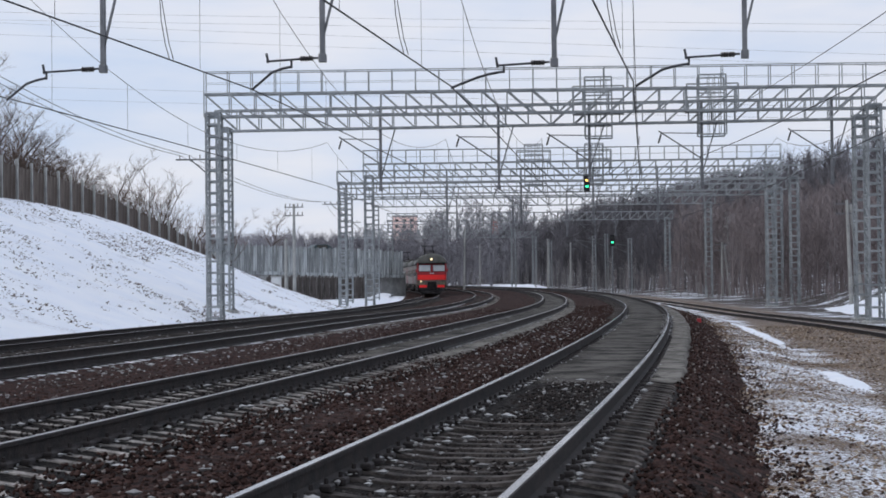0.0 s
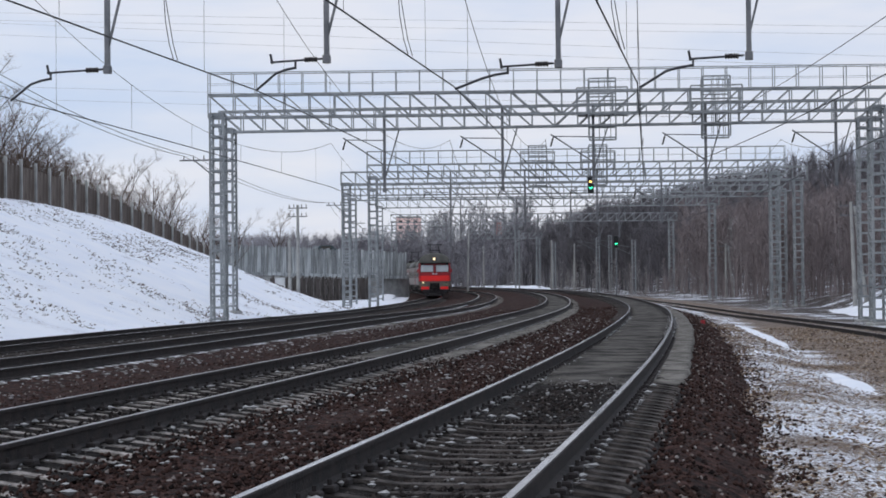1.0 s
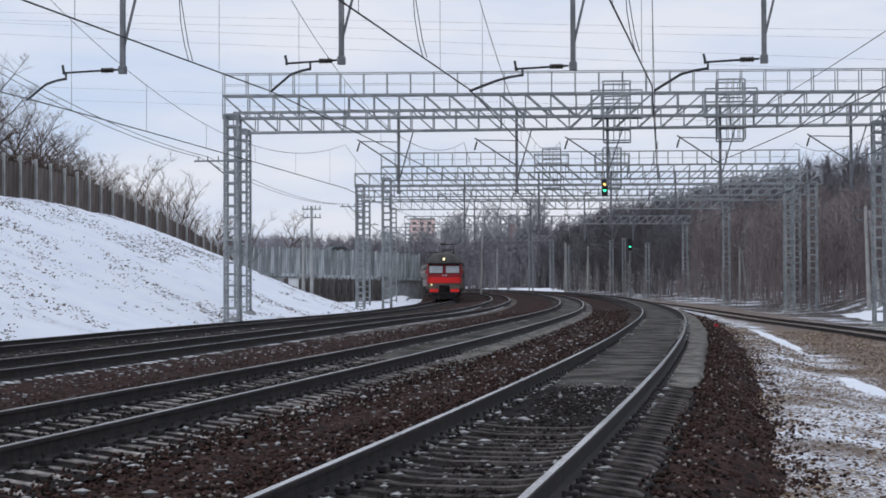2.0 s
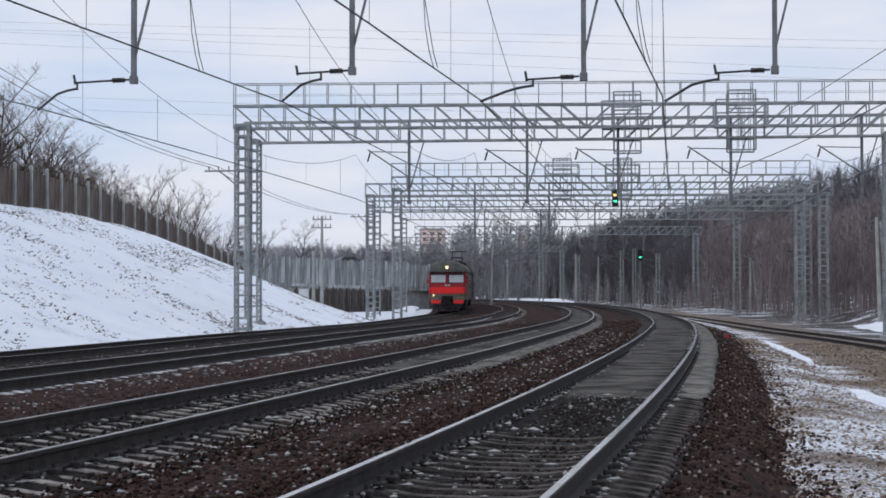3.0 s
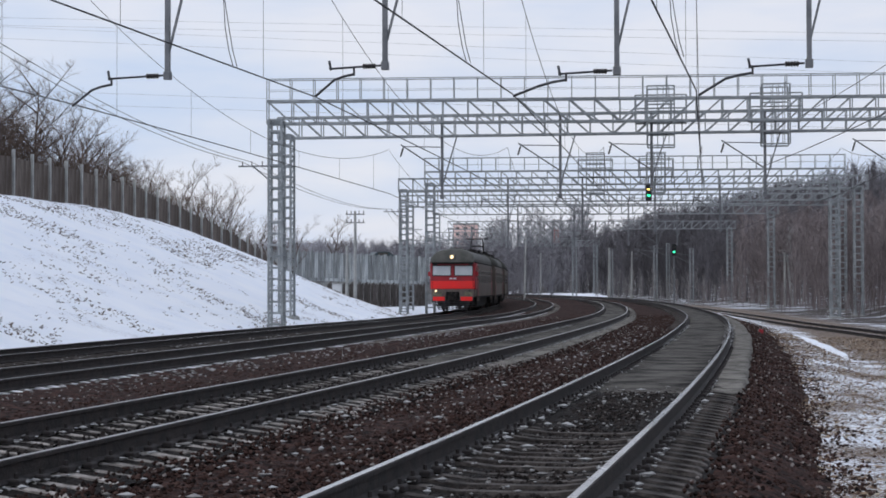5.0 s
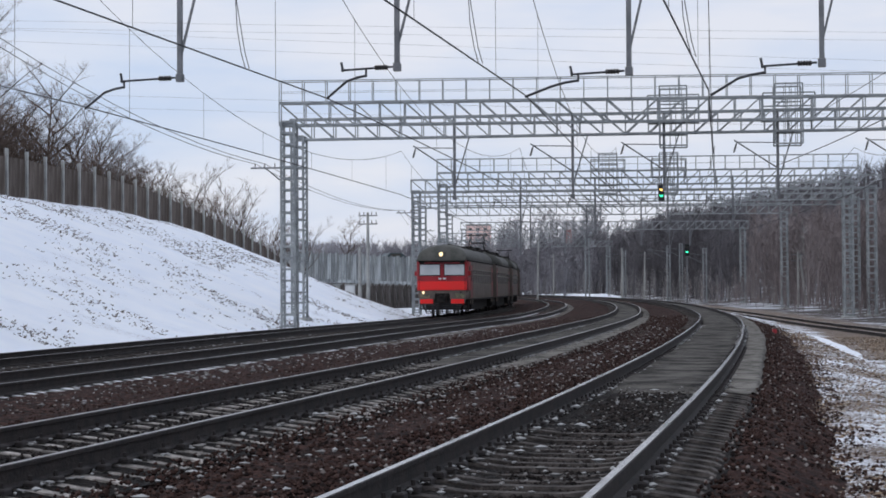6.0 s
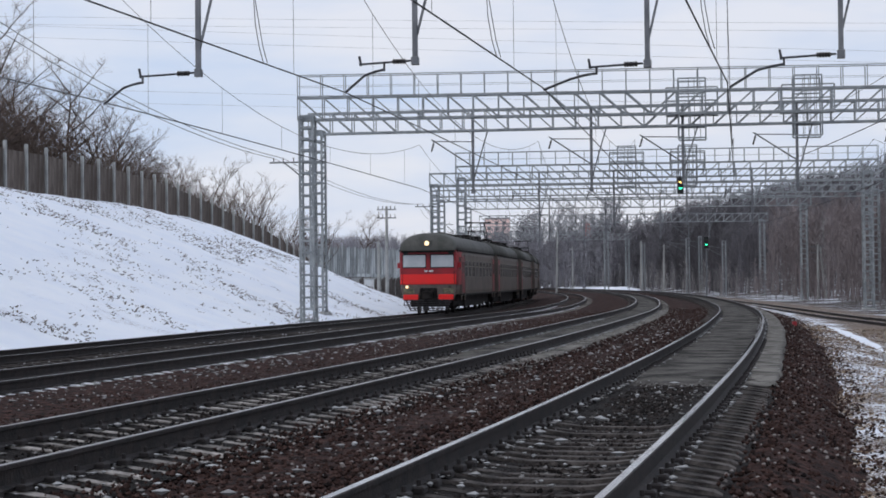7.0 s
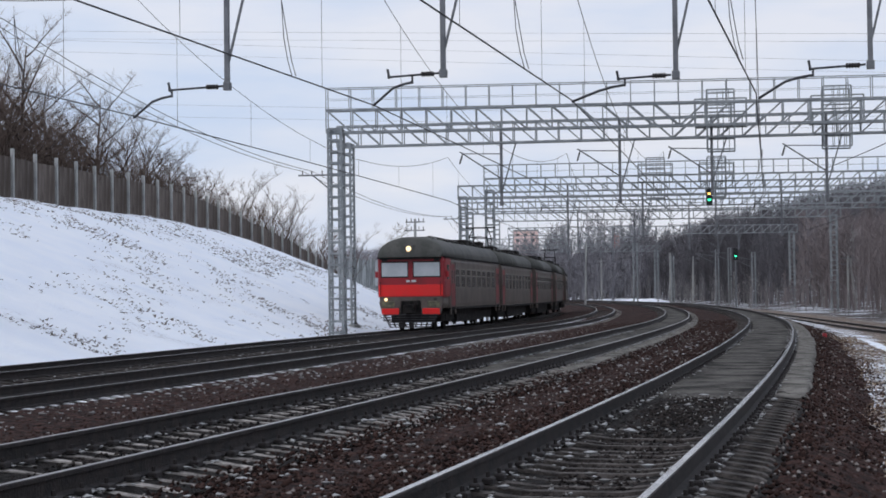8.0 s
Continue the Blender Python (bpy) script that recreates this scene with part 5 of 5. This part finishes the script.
build_block(-20, 900, 13, 10, 32.0, "distant apartment block above the treeline, pink with painted sunlight")
tower = thing("radio_mast", "distant red and white lattice mast above the woods", "mast", Matrix.Translation((13.3, 430, -0.8)))
for i in range(4):
    sh = Shape()
    z0, z1 = i * 4.2, (i + 1) * 4.2
    w0, w1 = 1.3 - 0.22 * i, 1.3 - 0.22 * (i + 1)
    for x in (-1, 1):
        for y in (-1, 1):
            sh.bar((x * w0, y * w0, z0), (x * w1, y * w1, z1), 0.16)
    for k in range(4):
        za, zb = z0 + 1.05 * k, z0 + 1.05 * (k + 1)
        wa = w0 + (w1 - w0) * k / 4
        for y in (-wa, wa):
            sh.bar((-wa, y, za), (wa, y, zb), 0.1)
            sh.bar((wa, y, za), (-wa, y, zb), 0.1)
    part("section", sh, M_PINK if i % 2 else M_WHITE, tower)


# ---- loose stones and grass ----
def scatter_stones():
    r = random.Random(3)
    sh = Shape()
    for i in range(44000):
        s = 5 + 95 * r.random() ** 1.8
        o = r.choice((r.uniform(-3.4, -1.15), r.uniform(1.3, 2.5) if r.random() < 0.6 else 2.1 + abs(r.gauss(0, 0.38)), r.uniform(-8.9, -5.9), r.uniform(-8.9, -5.9), r.uniform(-3.4, -1.15), r.uniform(-3.2, -1.2), r.uniform(1.4, 2.7)))
        z = lerp(o, ((-12.2, -0.34), (-8.8, -0.34), (-7.4, -0.38), (-6.2, -0.23), (-2.7, -0.23), (-2.2, -0.26), (-1.7, -0.23), (1.6, -0.23), (1.85, -0.33), (2.2, -0.5), (2.6, -0.7)))
        if o > 2.0:
            z = max(z, level_z(s, o))
        k = r.uniform(0.010, 0.025) * (1 + 0.35 * ease((s - 40) / 50))
        c = T(s, o + fray(s, o), z + k * 0.3)
        j = lambda: k * r.uniform(0.7, 1.35)
        v = [(c.x + j(), c.y, c.z), (c.x, c.y + j(), c.z), (c.x - j(), c.y, c.z + 0.2 * k), (c.x, c.y - j(), c.z), (c.x + 0.3 * j(), c.y + 0.2 * j(), c.z + 0.9 * j()), (c.x, c.y, c.z - k)]
        sh.add(v, [(0, 1, 4), (1, 2, 4), (2, 3, 4), (3, 0, 4), (1, 0, 5), (2, 1, 5), (3, 2, 5), (0, 3, 5)])
    single("loose_stones", sh, M_STONES, "loose brown and grey ballast stones", "stones", kind="stuff")
    dk = Shape()
    for i in range(9000):
        s = 5 + 23 * r.random() ** 0.8
        if i % 3:
            o = r.uniform(-0.68, 0.68)
            z = -0.250 + 0.05 * ease((s - 16.5) / 3.5) * max(0.0, 1 - (o / 0.78) ** 4)
        else:
            s += 4
            o, z = b_off(s) + r.uniform(-0.68, 0.68), -0.224
        k = r.uniform(0.010, 0.024)
        c = T(s, o, z + k * 0.2)
        j = lambda: k * r.uniform(0.7, 1.5)
        v = [(c.x + j(), c.y, c.z), (c.x, c.y + j(), c.z), (c.x - j(), c.y, c.z + 0.2 * k), (c.x, c.y - j(), c.z), (c.x + 0.3 * j(), c.y + 0.2 * j(), c.z + 0.8 * j()), (c.x, c.y, c.z - k)]
        dk.add(v, [(0, 1, 4), (1, 2, 4), (2, 3, 4), (3, 0, 4), (1, 0, 5), (2, 1, 5), (3, 2, 5), (0, 3, 5)])
    single("dark_stones", dk, M_DARKSTONES, "oil-darkened loose stones between the rails", "stones", kind="stuff")
    ch = Shape()
    for i in range(5200):
        s = 5 + 60 * r.random() ** 1.6
        o, z = r.choice(((-0.66, -0.16), (0.93, -0.17), (B_O + 0.95, -0.18), (B_O - 0.66, -0.17), (0.70, -0.16), (A2_O + r.uniform(0.9, 2.2), A2_Z - 0.2), (-15.85 + r.uniform(-0.7, 0.7), A1_Z - 0.19), (A2_O + r.uniform(0.9, 2.6), A2_Z - 0.2), (r.uniform(-3.2, -1.6), -0.22), (r.uniform(-0.66, 0.66), -0.18)))
        o += r.uniform(-0.08, 0.08)
        k = r.uniform(0.006, 0.017) * (2.0 if r.random() < 0.35 else 1.0)
        c = T(s, o, z + k * 0.2)
        v = [(c.x + k * r.uniform(0.6, 2.6), c.y, c.z), (c.x, c.y + k, c.z), (c.x - k * r.uniform(0.6, 2.6), c.y, c.z), (c.x, c.y - k, c.z), (c.x, c.y, c.z + k * r.uniform(0.3, 0.8)), (c.x, c.y, c.z - k)]
        ch.add(v, [(0, 1, 4), (1, 2, 4), (2, 3, 4), (3, 0, 4), (1, 0, 5), (2, 1, 5), (3, 2, 5), (0, 3, 5)])
    single("pale_chips", ch, M_CHIPS, "pale frosted stone chips along the rails", "stones", kind="stuff")


def scatter_grass():
    r = random.Random(4)
    sh = Shape()
    for i in range(9000):
        s = 12 + 55 * r.random() ** 1.3
        o = 2.45 + 6.0 * r.random()
        if noise.noise(Vector((s * 0.5, o * 1.1, 2))) < -0.12:
            continue
        z = level_z(s, o)
        c = T(s, o, z - 0.01)
        a = r.uniform(0, 6.28)
        L = r.uniform(0.03, 0.11) * (0.6 + 0.4 * ease((s - 12) / 25))
        lift = r.uniform(0.15, 0.8)
        e = c + Vector((math.cos(a) * L, math.sin(a) * L, L * lift))
        sh.bar(c, e, 0.009, None, 0, 3, 0.4)
    single("dry_grass", sh, M_STRAW, "flattened dry straw-coloured grass in thin snow", "grass", kind="stuff")


def snow_drift(s0, s1, o0, o1, width, label):
    """A low lens of packed snow that lies along the ditch."""
    sh = Shape()
    n = 24
    rows = []
    for i in range(n + 1):
        k = i / n
        s, o = s0 + (s1 - s0) * k, o0 + (o1 - o0) * k
        w = width * math.sin(math.pi * k) ** 0.6 * (1 + 0.35 * noise.noise(Vector((s * 0.9, o, 1)))) + 0.01
        rows.append([T(s, o + w * x, level_z(s, o) + 0.10 * (1 - x * x) * math.sin(math.pi * k) - 0.03) for x in (-1, -0.6, -0.2, 0.2, 0.6, 1)])
    sh.loft(rows, closed=False)
    single("snow_drift", sh, M_SNOW, label, "snow", "snow drifts", smooth=True)


snow_drift(46, 72, 4.0, 3.3, 0.45, "long lens of packed snow in the ditch")
snow_drift(29.5, 38, 4.6, 4.1, 0.35, "short lens of packed snow in dry grass")
def scatter_litter():
    """Flat bits of leaf, bark and stone on the thin snow beside the track."""
    r = random.Random(14)
    sh = Shape()
    for i in range(24000):
        s = 9 + 62 * r.random() ** 1.4
        o = 2.1 + 5.5 * r.random() ** 1.2
        if noise.noise(Vector((s * 0.35, o * 0.9, 5))) + r.uniform(-0.5, 0.5) < -0.12:
            continue
        k = r.uniform(0.008, 0.029) * (1 + 0.5 * ease((s - 30) / 40))
        c = T(s, o, level_z(s, o) + 0.012)
        a = r.uniform(0, 6.28)
        u, w = Vector((math.cos(a), math.sin(a), r.uniform(-0.2, 0.5))) * k * 1.6, Vector((-math.sin(a), math.cos(a), r.uniform(-0.3, 0.4))) * k
        top = Vector((0, 0, 0.4 * k))
        sh.add([c - u, c + w, c + u, c - w, c + top, c - top], [(0, 1, 4), (1, 2, 4), (2, 3, 4), (3, 0, 4), (1, 0, 5), (2, 1, 5), (3, 2, 5), (0, 3, 5)])
    single("leaf_litter", sh, M_LITTER, "brown and straw-coloured litter strewn over thin snow", "leaf litter", kind="stuff")


def scatter_tufts_and_dimples():
    """Dead grass that pokes through the snow of the bank, in drifts of its own; the small dark flecks also stand in for
    shaded dimples.
    """
    r = random.Random(8)
    sh = Shape()
    for i in range(26000):
        s, o = r.uniform(48, 135), -19.5 - 18 * r.random()
        if noise.noise(Vector((s * 0.16, o * 0.22, 9))) + 0.6 * noise.noise(Vector((s * 0.6, o * 0.8, 2))) + r.uniform(-0.34, 0.34) + 0.15 * ease((-o - 30) / 5) + 0.25 * noise.noise(Vector((s * 0.07, o * 0.09, 5))) < 0.30:
            continue
        c = T(s, o, level_z(s, o) - 0.01)
        for k in range(2):
            a = r.uniform(0, 6.28)
            L = r.uniform(0.04, 0.11) * (1.3 if r.random() < 0.06 else 1.0)
            sh.bar(c, c + Vector((math.cos(a) * L, math.sin(a) * L, L * r.uniform(0.2, 0.8))), 0.026 if L < 0.10 else 0.045, None, 0, 4, 0.5)
    single("dead_grass", sh, M_TUFT_DIMPLE, "dark dead grass and painted dimple shade on bank snow", "grass", kind="stuff")


def snow_bank(s0, s1, o0, width, height, base, label):
    """Ploughed snow heaped beside a track."""
    sh = Shape()
    rows = []
    for i in range(29):
        k = i / 28
        s = s0 + (s1 - s0) * k
        hgt = height * ease(k / 0.08) * (1 - ease((k - 0.35) / 0.65)) * (1 + 0.25 * noise.noise(Vector((s * 0.3, o0, 2)))) + 0.02
        rows.append([T(s, o0 + width * u + 0.6 * k, base + hgt * math.sin(math.pi * min(u * 0.75, 1)) + 0.05 * noise.noise(Vector((s, u * 6, 0)))) for u in np.linspace(0, 1, 10)])
    sh.loft(rows, closed=False)
    single("snow_mound", sh, M_SNOW, label, "snow", "snow mounds", smooth=True)


snow_bank(82, 126, 11.9, 8.5, 1.9, -1.0, "smooth heap of ploughed snow beside the outer track")
snow_bank(300, 430, 6.0, 7.0, 1.15, -1.0, "low heap of old snow beyond the curve")
snow_bank(185, 250, -23.5, 3.0, 0.7, -0.95, "low heap of old snow inside the curve")
scatter_stones()
scatter_grass()
scatter_litter()
scatter_tufts_and_dimples()


TRAIN = [build_coach(i == 0, {1: 1, 4: 2}.get(i, 0)) for i in range(5)]


def front_at(t):
    return 187.0 - 13.5 * t


def motions():
    for i, coach in enumerate(TRAIN):
        rows = []
        for k in range(17):
            t = k * 0.5
            s = front_at(t) + 9.85 + 20.1 * i
            rows.append((t, Matrix.Translation(T(s, a1_off(s), A1_Z)) @ pose(0, 0, 0, 0, 0, heading(s) + 180)))
        walk(coach, rows)


motions()
